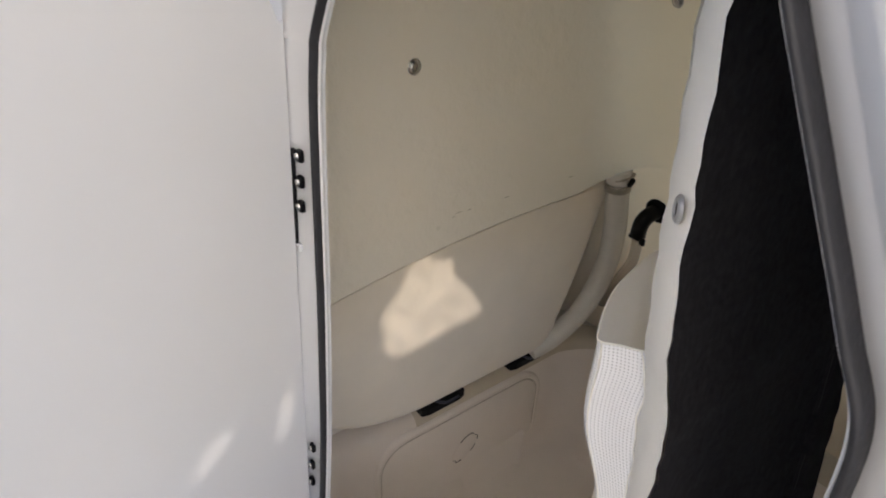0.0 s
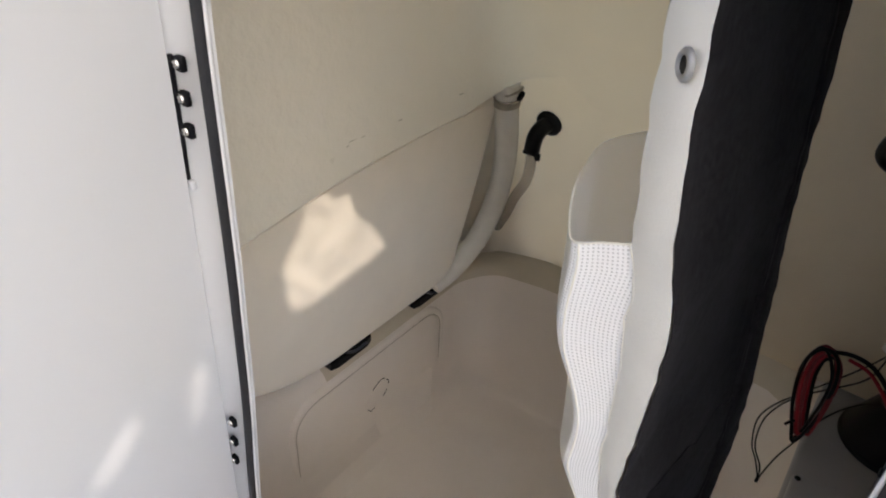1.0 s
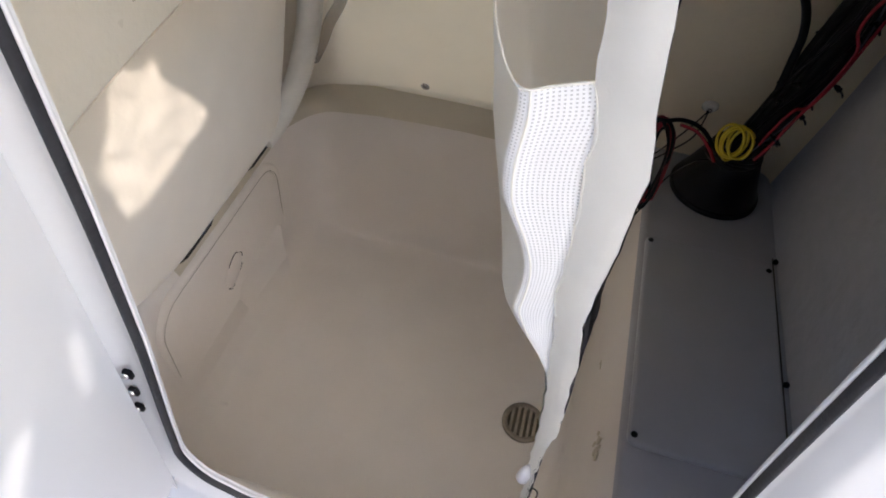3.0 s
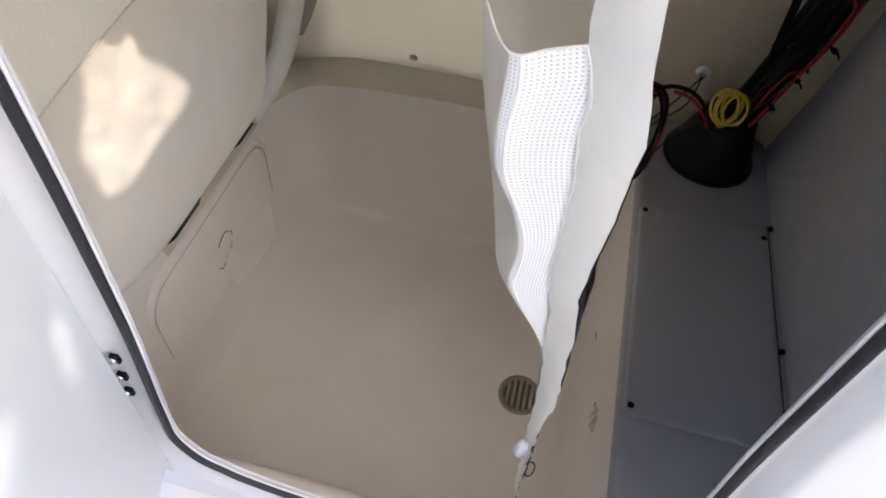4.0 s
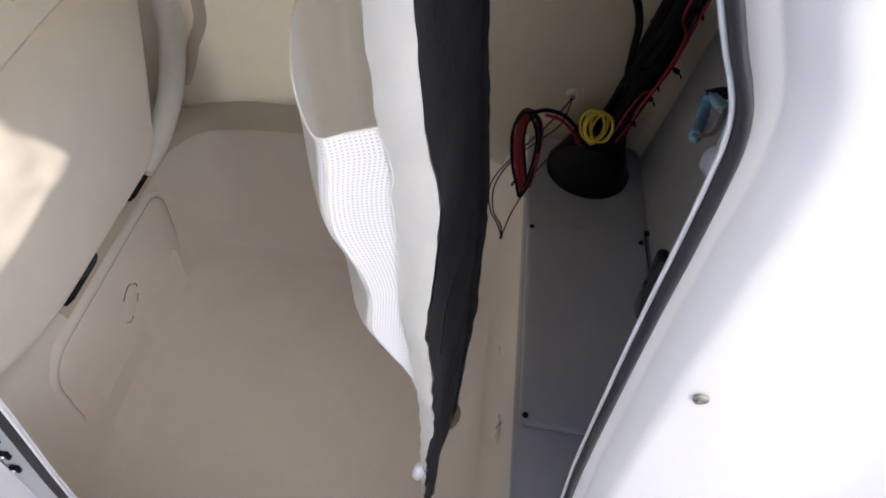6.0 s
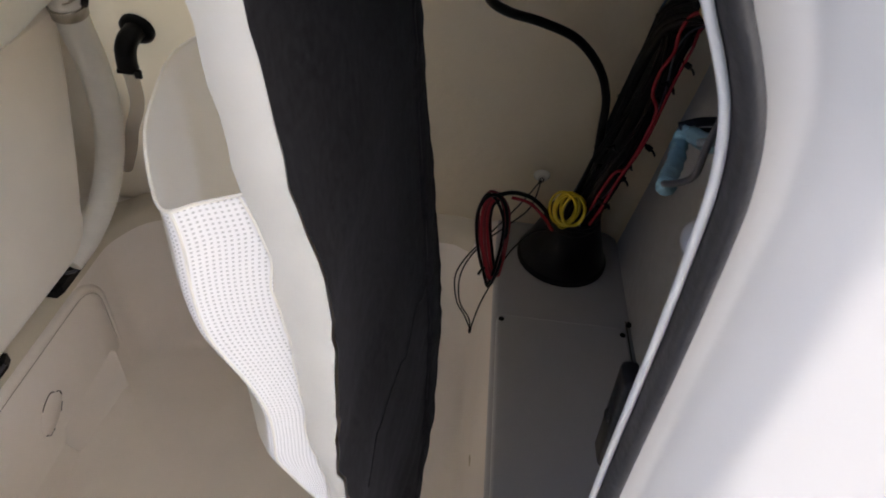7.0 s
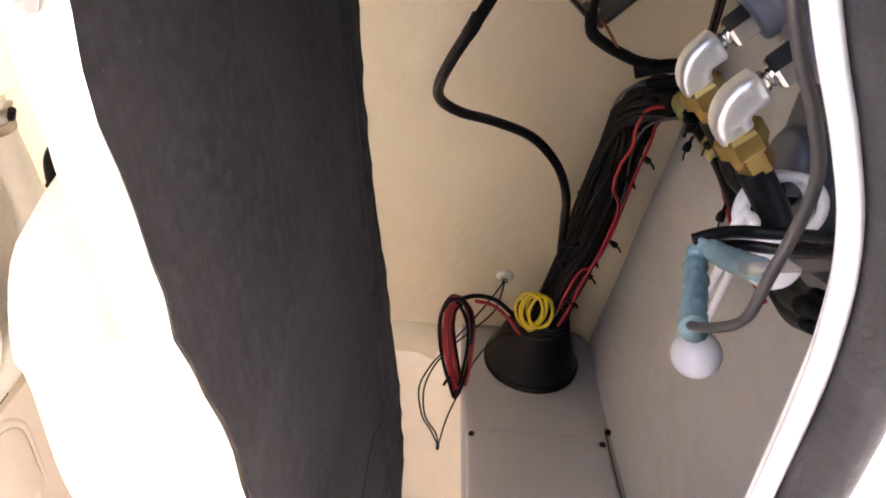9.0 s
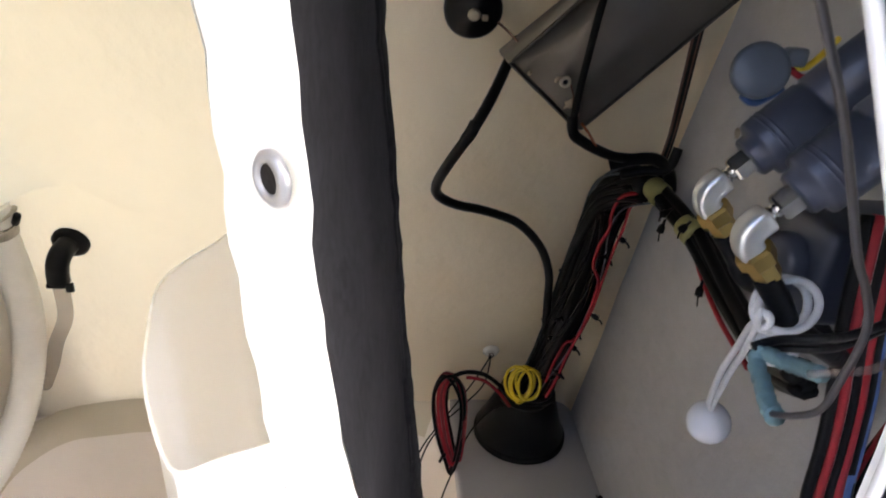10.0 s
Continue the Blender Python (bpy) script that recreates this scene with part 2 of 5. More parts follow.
def add_lint(m):
    """Pale lint specks and a fine weave on dark cloth."""
    t = m.node_tree
    b = t.nodes["Principled BSDF"]
    old = b.inputs["Base Color"].links[0].from_socket
    co = t.nodes.new("ShaderNodeTexCoord")
    v = t.nodes.new("ShaderNodeTexVoronoi")
    v.inputs["Scale"].default_value = 130.0
    t.links.new(co.outputs["Object"], v.inputs["Vector"])
    lim = t.nodes.new("ShaderNodeMapRange")
    lim.inputs["From Min"].default_value, lim.inputs["From Max"].default_value = 0.05, 0.10
    lim.inputs["To Min"].default_value, lim.inputs["To Max"].default_value = 0.24, 0.0
    t.links.new(v.outputs["Distance"], lim.inputs["Value"])
    mix = t.nodes.new("ShaderNodeMixRGB")
    mix.inputs["Color2"].default_value = (0.16, 0.15, 0.15, 1)
    t.links.new(lim.outputs["Result"], mix.inputs["Fac"])
    mp = t.nodes.new("ShaderNodeMapping")
    mp.inputs["Scale"].default_value = (260.0, 260.0, 45.0)
    t.links.new(co.outputs["Object"], mp.inputs["Vector"])
    fibre = t.nodes.new("ShaderNodeTexNoise")
    fibre.inputs["Scale"].default_value, fibre.inputs["Detail"].default_value = 1.0, 3.0
    t.links.new(mp.outputs["Vector"], fibre.inputs["Vector"])
    level = t.nodes.new("ShaderNodeMapRange")
    level.inputs["From Min"].default_value, level.inputs["From Max"].default_value = 0.3, 0.7
    level.inputs["To Min"].default_value, level.inputs["To Max"].default_value = 0.86, 1.17
    t.links.new(fibre.outputs["Fac"], level.inputs["Value"])
    weave = t.nodes.new("ShaderNodeVectorMath")
    weave.operation = "SCALE"
    t.links.new(old, weave.inputs[0])
    t.links.new(level.outputs["Result"], weave.inputs["Scale"])
    t.links.new(weave.outputs["Vector"], mix.inputs["Color1"])
    t.links.new(mix.outputs["Color"], b.inputs["Base Color"])


add_lint(CANVAS)
cb = CANVAS.node_tree.nodes["Principled BSDF"]
cb.inputs["Sheen Weight"].default_value, cb.inputs["Sheen Roughness"].default_value = 0.05, 0.45
cb.inputs["Specular IOR Level"].default_value = 0.15
cb.inputs["Sheen Tint"].default_value = (0.85, 0.85, 0.95, 1)


# ---- building helpers ----
def thing(name, label, category, at=(0, 0, 0), group="", kind=""):
    ob = new(name)
    ob.location = at
    ob.empty_display_size = 0.02
    return tagged(ob, label, category, group, kind)


def part(name, bm, mat, parent=None, label="", smooth=True):
    """Links a bmesh, given in world places, as one mesh object under a thing or part."""
    bmesh.ops.recalc_face_normals(bm, faces=bm.faces)
    me = bpy.data.meshes.new(name)
    bm.to_mesh(me)
    bm.free()
    me.materials.append(mat)
    if smooth:
        me.polygons.foreach_set("use_smooth", [True] * len(me.polygons))
    ob = new(name, me)
    if parent:
        base, up = Vector((0, 0, 0)), parent
        while up:
            base += up.location
            up = up.parent
        me.transform(Matrix.Translation(-base))
        ob.parent = parent
    if label:
        ob["label"] = label
    return ob


def box(x0, x1, y0, y1, z0, z1, bevel=0.003, segments=2, turn=None):
    bm = bmesh.new()
    bmesh.ops.create_cube(bm, size=1)
    bmesh.ops.scale(bm, vec=(x1 - x0, y1 - y0, z1 - z0), verts=bm.verts)
    if bevel:
        bmesh.ops.bevel(bm, geom=bm.edges[:], offset=bevel, segments=segments, affect="EDGES", profile=0.5)
    c = Vector(((x0 + x1) / 2, (y0 + y1) / 2, (z0 + z1) / 2))
    bmesh.ops.transform(bm, matrix=Matrix.Translation(c) @ (turn or Matrix()), verts=bm.verts)
    return bm


def curve_points(pts, steps=8, closed=False):
    """A smooth line through the points."""
    p = [Vector(q) for q in pts]
    n, out = len(p), []
    for i in range(n if closed else n - 1):
        a, b = p[i], p[(i + 1) % n]
        if closed:
            z, c = p[i - 1], p[(i + 2) % n]
        else:
            z, c = p[max(i - 1, 0)], p[min(i + 2, n - 1)]
        for k in range(steps):
            t = k / steps
            out.append(0.5 * (2 * b * 0 + 2 * a + (b - z) * t + (2 * z - 5 * a + 4 * b - c) * t * t + (3 * a - z - 3 * b + c) * t ** 3))
    if not closed:
        out.append(p[-1])
    return out


def tube_into(bm, pts, radius, sides=8, closed=False, ribs=0.0, flat=1.0):
    """Sweeps a round section along the points; ribs: depth of rings along a hose."""
    n = len(pts)
    rings, up = [], None
    for i, p in enumerate(pts):
        a = pts[i - 1] if (closed or i) else pts[i]
        b = pts[(i + 1) % n] if (closed or i < n - 1) else pts[i]
        d = (b - a).normalized()
        if up is None:
            up = d.orthogonal().normalized()
        up = (up - d * up.dot(d)).normalized()
        side = d.cross(up)
        r = radius[i] if isinstance(radius, (list, tuple)) else radius
        if ribs:
            r += ribs * (i % 2)
        rings.append([bm.verts.new(p + r * (math.cos(2 * math.pi * k / sides) * up + flat * math.sin(2 * math.pi * k / sides) * side)) for k in range(sides)])
    for i in range(n if closed else n - 1):
        a, b = rings[i], rings[(i + 1) % n]
        for k in range(sides):
            bm.faces.new((a[k], a[(k + 1) % sides], b[(k + 1) % sides], b[k]))
    if not closed:
        bm.faces.new(rings[0])
        bm.faces.new(rings[-1])
    return bm


def tube(pts, radius, sides=8, steps=8, closed=False, ribs=0.0, flat=1.0):
    return tube_into(bmesh.new(), curve_points(pts, steps, closed), radius, sides, closed, ribs, flat)


def lathe(profile, at, axis=(0, 0, 1), sides=24):
    """Turns (radius, height) pairs round an axis through the place at."""
    bm = bmesh.new()
    m = Matrix.Translation(at) @ Vector((0, 0, 1)).rotation_difference(Vector(axis)).to_matrix().to_4x4()
    rings = []
    for r, h in profile:
        if r < 1e-6:
            rings.append([bm.verts.new(m @ Vector((0, 0, h)))])
        else:
            rings.append([bm.verts.new(m @ Vector((r * math.cos(2 * math.pi * k / sides), r * math.sin(2 * math.pi * k / sides), h))) for k in range(sides)])
    for a, b in zip(rings, rings[1:]):
        for k in range(sides):
            q = [a[k % len(a)], a[(k + 1) % len(a)], b[(k + 1) % len(b)], b[k % len(b)]]
            q = [v for i, v in enumerate(q) if v not in q[:i]]
            if len(q) > 2:
                bm.faces.new(q)
    return bm


def loft(rows, closed=False, cap=False):
    """Skins rows of points, each of the same length."""
    bm = bmesh.new()
    vs = [[bm.verts.new(p) for p in r] for r in rows]
    for a, b in zip(vs, vs[1:]):
        n = len(a)
        for k in range(n if closed else n - 1):
            bm.faces.new((a[k], a[(k + 1) % n], b[(k + 1) % n], b[k]))
    if cap:
        bm.faces.new(vs[0])
        bm.faces.new(vs[-1])
    return bm


def lerp_table(table, v):
    """Straight-line reading of a table of (key, value), keys rising."""
    if v <= table[0][0]:
        return table[0][1]
    for (a, p), (b, q) in zip(table, table[1:]):
        if v <= b:
            return p + (q - p) * (v - a) / (b - a)
    return table[-1][1]


def screw(name, at, axis, r=0.006, label="stainless steel screw with a crossed recess", mat=None, parent=None):
    """A domed screw head with a cross recess, set on a small washer."""
    t = thing(name, label, "screw", at)
    part("washer", lathe([(r * 1.35, -0.001), (r * 1.35, 0.0008), (r, 0.0012)], at, axis, 16), mat or STEEL, t)
    part("head", lathe([(r, 0.0), (r * 0.95, r * 0.25), (r * 0.6, r * 0.42), (r * 0.25, r * 0.44), (0, r * 0.2)], at, axis, 16), mat or STEEL, t)
    return t


def back_y(z):
    """The inner face of the leaning far wall."""
    return 1.115 - 0.31 * (z - 0.453)


# ---- console front wall with the door opening ----
OPENING = [(-0.1440, 0.530), (-0.1280, 0.488), (-0.1035, 0.4705), (-0.078, 0.4575), (-0.0150, 0.4435), (0.08, 0.437), (0.20, 0.436), (0.300, 0.441), (0.332, 0.458), (0.3420, 0.50), (0.3365, 0.70), (0.3270, 0.82), (0.3203, 0.94),
           (0.3170, 1.01), (0.3150, 1.07), (0.3130, 1.11), (0.3112, 1.1255), (0.3080, 1.1375), (0.3032, 1.1475), (0.2972, 1.1580), (0.2860, 1.1800), (0.2742, 1.2025), (0.2440, 1.260), (0.2175, 1.310), (0.165, 1.362), (0.08, 1.382),
           (0.00, 1.352), (-0.042, 1.275), (-0.0845, 1.1983), (-0.0905, 1.178), (-0.0955, 1.145), (-0.0985, 1.10), (-0.1025, 1.01), (-0.1065, 0.93), (-0.1125, 0.85), (-0.1205, 0.755), (-0.1345, 0.64), (-0.1410, 0.58)]
OUT = [Vector((p.x, p.y)) for p in curve_points([(x, z, 0) for x, z in OPENING], 6, True)]
NORM = []
for i, p in enumerate(OUT):
    d = (OUT[(i + 1) % len(OUT)] - OUT[i - 1]).normalized()
    NORM.append(Vector((d.y, -d.x)))


def rim(offset, y):
    """The opening's outline grown by offset (a number, or a pair for its hinge side and its free side) at depth y."""
    row = []
    for p, n in zip(OUT, NORM):
        w = min(1, max(0, (p.x + 0.12) / 0.40))
        o = offset if isinstance(offset, float) else offset[0] * (1 - w) + offset[1] * w
        row.append((p.x + n.x * o, y, p.y + n.y * o))
    return row


def outer_rect(y, x0=-0.62, x1=0.70, z0=0.12, z1=1.62):
    c, row = Vector((0.1, 0.9)), []
    for p in OUT:
        d = p - c
        k = min((x1 - c.x) / d.x if d.x > 0 else (x0 - c.x) / d.x if d.x < 0 else 1e9, (z1 - c.y) / d.y if d.y > 0 else (z0 - c.y) / d.y if d.y < 0 else 1e9)
        q = c + d * k
        row.append((q.x, y, q.y))
    return row


wall = part("wall_front", loft([rim(0.004, 0.2815), rim(0.004, 0.2795), rim((0.020, 0.0170), 0.2785), rim((0.023, 0.0192), 0.2772), rim((0.036, 0.0290), 0.2668), rim((0.040, 0.0325), 0.2644), rim((0.046, 0.038), 0.2632), rim((0.08, 0.07), 0.2628), outer_rect(0.2628), outer_rect(0.2815), rim(0.004, 0.2815)], True), GELCOAT)
tagged(wall, "white glossy gelcoat console wall with a rounded door opening", "wall", kind="structure")
lip = part("door_frame", loft([rim(0.0050, 0.2802), rim(0.0006, 0.2764), rim(0.0001, 0.2752), rim(0.0003, 0.2740), rim(0.0012, 0.2734), rim(0.0022, 0.2739), rim(0.0024, 0.2795)], True), GELCOAT)
tagged(lip, "thin white moulded lip round the console door opening", "door frame", kind="structure")
seal = part("door_seal", loft([rim(0.0024, 0.279), rim(0.0025, 0.2712), rim(0.0031, 0.2688), rim(0.0040, 0.2676), rim(0.0051, 0.2672), rim(0.0063, 0.2677), rim(0.0071, 0.2690), rim(0.0075, 0.2715), rim(0.0076, 0.279)], True), RUBBER)
tagged(seal, "black rubber bulb seal running round the door opening", "seal", kind="structure")

# ---- the open door, seen on its inner face ----
DOOR_DIR = Vector((0.22, -1.0, 0)).normalized()
DOOR_OUT = Vector((-DOOR_DIR.y, DOOR_DIR.x, 0))
HINGE = Vector((-0.141, 0.262, 0))


def door_place(u, z, w=0.0):
    return HINGE + Vector((0.06 * (z - 0.9), 0, 0)) + DOOR_DIR * u + DOOR_OUT * w + Vector((0, 0, z))


door = thing("door", "white gelcoat console door standing open on two stainless hinges", "door", tuple(HINGE))
DOOR_EDGE = [(0.0, 0.50), (0.008, 0.478), (0.03, 0.470), (0.40, 0.465), (0.46, 0.50), (0.46, 1.12), (0.40, 1.24), (0.33, 1.35), (0.10, 1.36), (0.045, 1.28), (0.004, 1.20), (0.0, 1.16)]
edge = [(p.x, p.y) for p in curve_points([(u, z, 0) for u, z in DOOR_EDGE], 5, True)]
cu, cz = 0.23, 0.92


def door_ring(shrink, w):
    return [door_place(cu + (u - cu) * (1 - shrink), cz + (z - cz) * (1 - shrink), w) for u, z in edge]


part("door_panel", loft([door_ring(0.02, -0.03), door_ring(0.0, -0.026), door_ring(0.0, -0.003), door_ring(0.004, 0.0)], True, True), GELCOAT, door, smooth=False)

# ---- hinges ----


def hinge(at, tilt, pitch, rod):
    """A narrow hinge with three screws on square lugs, a knuckle rod beside them and a small end cap."""
    h = thing("hinge", "small stainless steel door hinge with three screws", "hinge", at, "door hinges")
    a = Vector(at)
    up = Vector((tilt, 0.0, 1.0)).normalized()
    side = Vector((-0.0045, -0.0035, 0))
    high, low = rod
    part("knuckle", tube_into(bmesh.new(), [a + up * (high + (low - high) * k / 12) + side for k in range(13)], 0.0021, 8), BLACK, h)
    e = a + up * (low - 0.004) + side
    part("end_cap", box(e.x - 0.001, e.x + 0.0055, e.y - 0.001, e.y + 0.004, e.z - 0.005, e.z + 0.003, 0.0016, 3), GELCOAT, h, "white moulded end cap")
    for k in range(3):
        c = a + up * (-pitch * k)
        part("lug", box(c.x - 0.004, c.x + 0.0045, c.y - 0.002, c.y + 0.003, c.z - 0.0055, c.z + 0.0055, 0.0014), BLACK, h)
        part("screw_head", lathe([(0.0034, 0), (0.0030, 0.0016), (0.0016, 0.0024), (0, 0.0018)], (c.x - 0.001, c.y - 0.002, c.z), (0, -1, 0), 12), STEEL, h)
    return h


hinge((-0.1250, 0.267, 1.0879), 0.08, 0.0250, (0.006, -0.090))
hinge((-0.1490, 0.267, 0.7130), 0.15, 0.0340, (-0.034, -0.150))

# ---- inner shell of the console ----
LEFT_UP, LEFT_LOW, RIGHT = -0.312, -0.50, 0.565


def crease(y):
    """The level at which the upper side of the shell meets the tank."""
    return 0.8135 - 0.21 * max(0, 0.83 - y) ** 2 + 0.15 * max(0, y - 0.95)


def shell_row(z, left, r1, r2=0.03, y0=0.282, dip=0.0):
    """One level of the inner shell, from the front along the left side, the far wall and into the right corner.
    dip: how far the level follows the crease above the tank."""
    yb, row = back_y(z), []
    for k in range(19):
        y = y0 + (yb - r1 - y0) * k / 18
        row.append((left, y, z + dip * (crease(y) - crease(1.0))))
    for k in range(1, 9):
        a = math.pi / 2 * k / 8
        y = yb - r1 + r1 * math.sin(a)
        row.append((left + r1 - r1 * math.cos(a), y, z + dip * ((crease(y) - crease(1.0)) * math.cos(a) + 0.052 * math.sin(a) ** 1.4)))
    for k in range(1, 13):
        row.append((left + r1 + (RIGHT - r2 - left - r1) * k / 12, yb, z + (0.020 * dip if k == 1 else 0.0)))
    for k in range(1, 5):
        a = math.pi / 2 * k / 4
        row.append((RIGHT - r2 + r2 * math.sin(a), yb - r2 + r2 * math.cos(a), z))
    return row


rows = [shell_row(z, LEFT_LOW, 0.05, y0=0.90) for z in (0.27, 0.36, 0.45, 0.55, 0.65, 0.75, 0.80, 0.8195)]
rows += [shell_row(z, LEFT_UP + x, 0.11, dip=d) for z, x, d in ((0.8213, -0.0022, 1), (0.8225, -0.0008, 1), (0.8260, -0.0002, 1), (0.832, 0.0, 0.95), (0.85, 0.0, 0.8), (0.89, 0.0, 0.4))]
rows += [shell_row(z, LEFT_UP, 0.11) for z in (0.95, 1.05, 1.15, 1.25, 1.35, 1.52)]
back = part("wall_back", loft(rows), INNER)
tagged(back, "cream gelcoat inner wall of the console, rough and leaning", "wall", kind="structure")
low = part("wall_low", box(-0.475, -0.458, 0.285, 1.0, 0.34, 0.50, 0.002), LINER)
tagged(low, "cream moulded wall behind the mounting pads", "wall", kind="structure")
# Unseen sheet added so that the niche behind the hose stays dark.
skin = part("wall_outer_left", loft([[(-0.53, 0.93, z), (-0.53, back_y(z) + 0.03, z), (-0.335, back_y(z) + 0.03, z), (-0.335, back_y(z) + 0.045, z), (-0.545, back_y(z) + 0.045, z), (-0.545, 0.93, z)] for z in (0.25, 0.6, 0.862)], True, True), GELCOAT, smooth=False)
tagged(skin, "unseen white sheet that keeps outside light off the hose niche", "wall", kind="structure")
rrows = []
for z in (0.36, 0.45, 0.6, 0.75, 0.9, 1.05, 1.2, 1.35, 1.52):
    rrows.append([(RIGHT - 0.0005 + 0.001 * math.sin(7 * y + 9 * z), 0.30 + (back_y(z) + 0.01 - 0.30) * y / 14, z) for y in range(15)])
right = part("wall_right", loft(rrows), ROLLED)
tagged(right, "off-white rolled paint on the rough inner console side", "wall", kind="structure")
# Never in view; opaque grey so that no light enters from above.
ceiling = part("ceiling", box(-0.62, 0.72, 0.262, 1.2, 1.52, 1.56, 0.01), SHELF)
tagged(ceiling, "unseen grey underside of the console top", "ceiling", kind="structure")


# ---- floor pan of the compartment ----
def pan_row(inset, height, lift=0.0):
    """A rounded rectangle; height: 0 at the floor, 1 at the rim, whose level changes from side to side."""
    x0, x1, y0, y1, r = -0.402 + inset, 0.335 - inset, 0.325 + inset, 1.096 - min(inset, 0.012) - 0.35 * max(0, inset - 0.012), max(0.02, 0.085 - inset * 0.6)
    row = []
    corners = [(x1 - r, y1 - r, 0), (x0 + r, y1 - r, 90), (x0 + r, y0 + r, 180), (x1 - r, y0 + r, 270)]
    pts = []
    for cx, cy, a0 in corners:
        for k in range(9):
            a = radians(a0 + 90 * k / 8)
            pts.append((cx + r * math.cos(a), cy + r * math.sin(a)))
    full = []
    for i, p in enumerate(pts):
        q = pts[(i + 1) % len(pts)]
        full.append(p)
        if (i + 1) % 9 == 0:
            full += [(p[0] + (q[0] - p[0]) * k / 6, p[1] + (q[1] - p[1]) * k / 6) for k in range(1, 6)]
    for x, y in full:
        wl = max(0, min(1, (-0.26 - x) / 0.13))
        wr = max(0, min(1, (x - 0.27) / 0.06))
        wf = max(0, min(1, (0.42 - y) / 0.08)) * (1 - wl)
        top = 0.372 + (0.352 - 0.372) * wl + (0.424 - 0.372) * wr
        wb = max(0, min(1, (y - 1.02) / 0.06)) * (1 - wl)
        top = top + (min(0.406, 0.392 + 0.08 * (x + 0.23)) - top) * wb * (1 - wr)
        top = top + (0.372 - top) * wf
        row.append((x, y, height * top + lift + wb * (1 - wr) * min(0.030, 0.9 * max(0, -inset - 0.012))))
    return row


F = 0.055
pan_rows = [pan_row(0.2, 0), pan_row(F + 0.03, 0)]
for k in range(1, 7):
    a = math.pi / 2 * k / 6
    pan_rows.append(pan_row(F * (1 - math.sin(a)) + 0.012, 0, F * (1 - math.cos(a))))
pan_rows += [pan_row(0.008, 0.45), pan_row(0.005, 0.75), pan_row(0.001, 0.88), pan_row(-0.004, 0.94), pan_row(-0.010, 0.972), pan_row(-0.018, 0.990), pan_row(-0.028, 0.999), pan_row(-0.06, 1.0, 0.003), pan_row(-0.12, 1.0, 0.004)]
pan = part("floor", loft(pan_rows, True, False), LINER)
bm = bmesh.new()
bm.faces.new([bm.verts.new((x, y, 0)) for x, y, z in pan_row(0.2, 0)])
bm.from_mesh(pan.data)
bmesh.ops.remove_doubles(bm, verts=bm.verts, dist=0.0002)
bmesh.ops.recalc_face_normals(bm, faces=bm.faces)
bm.to_mesh(pan.data)
bm.free()
pan.data.polygons.foreach_set("use_smooth", [True] * len(pan.data.polygons))
tagged(pan, "cream moulded gelcoat floor pan with rounded corners", "floor", kind="structure")

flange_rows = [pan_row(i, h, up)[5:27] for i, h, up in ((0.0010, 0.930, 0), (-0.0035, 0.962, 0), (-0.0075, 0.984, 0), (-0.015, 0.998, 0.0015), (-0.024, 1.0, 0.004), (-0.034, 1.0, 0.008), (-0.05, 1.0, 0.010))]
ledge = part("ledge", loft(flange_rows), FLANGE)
tagged(ledge, "cream flange between the far wall and the floor pan, coloured darker for its shade", "ledge", kind="structure")

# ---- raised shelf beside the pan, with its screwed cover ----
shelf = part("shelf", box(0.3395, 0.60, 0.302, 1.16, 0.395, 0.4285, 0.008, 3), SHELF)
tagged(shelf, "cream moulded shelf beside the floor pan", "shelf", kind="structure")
cover = thing("access_cover", "flat grey-white cover plate screwed to the shelf", "access panel", (0.45, 0.68, 0.4285))
def plate_ring(grow, z, r=0.012):
    x0, x1, y0, y1 = 0.3445 - grow, 0.5535 + grow, 0.486 - grow, 0.874 + grow
    return [(cx + (r + grow) * math.cos(radians(a0 + 15 * k)), cy + (r + grow) * math.sin(radians(a0 + 15 * k)), z) for cx, cy, a0 in ((x1 - r - grow, y1 - r - grow, 0), (x0 + r + grow, y1 - r - grow, 90), (x0 + r + grow, y0 + r + grow, 180), (x1 - r - grow, y0 + r + grow, 270)) for k in range(7)]


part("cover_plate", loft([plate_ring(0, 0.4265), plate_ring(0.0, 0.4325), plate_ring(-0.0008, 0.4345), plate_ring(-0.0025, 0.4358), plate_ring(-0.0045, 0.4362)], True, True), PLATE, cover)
for x, y in ((0.352, 0.862), (0.546, 0.858), (0.352, 0.500), (0.546, 0.500)):
    part("screw_head", lathe([(0.0048, 0), (0.0044, 0.0014), (0.0022, 0.002), (0, 0.0012)], (x, y, 0.4362), sides=12), BLACK, cover)
part("joint", box(0.5562, 0.5578, 0.47, 0.895, 0.4265, 0.4305, 0.0), GROOVE, cover, "dark open joint along the plate")
for y in (0.885, 0.645):
    c = thing("cable_clip", "small black plastic clip at the foot of the wall", "clip", (0.558, y, 0.4285))
    part("clip_body", box(0.5555, 0.564, y - 0.003, y + 0.003, 0.4285, 0.4365, 0.0015), BLACK, c)
    part("clip_pin", lathe([(0.002, 0), (0.002, 0.003), (0, 0.004)], (0.5585, y, 0.4362), sides=8), BLACK, c)

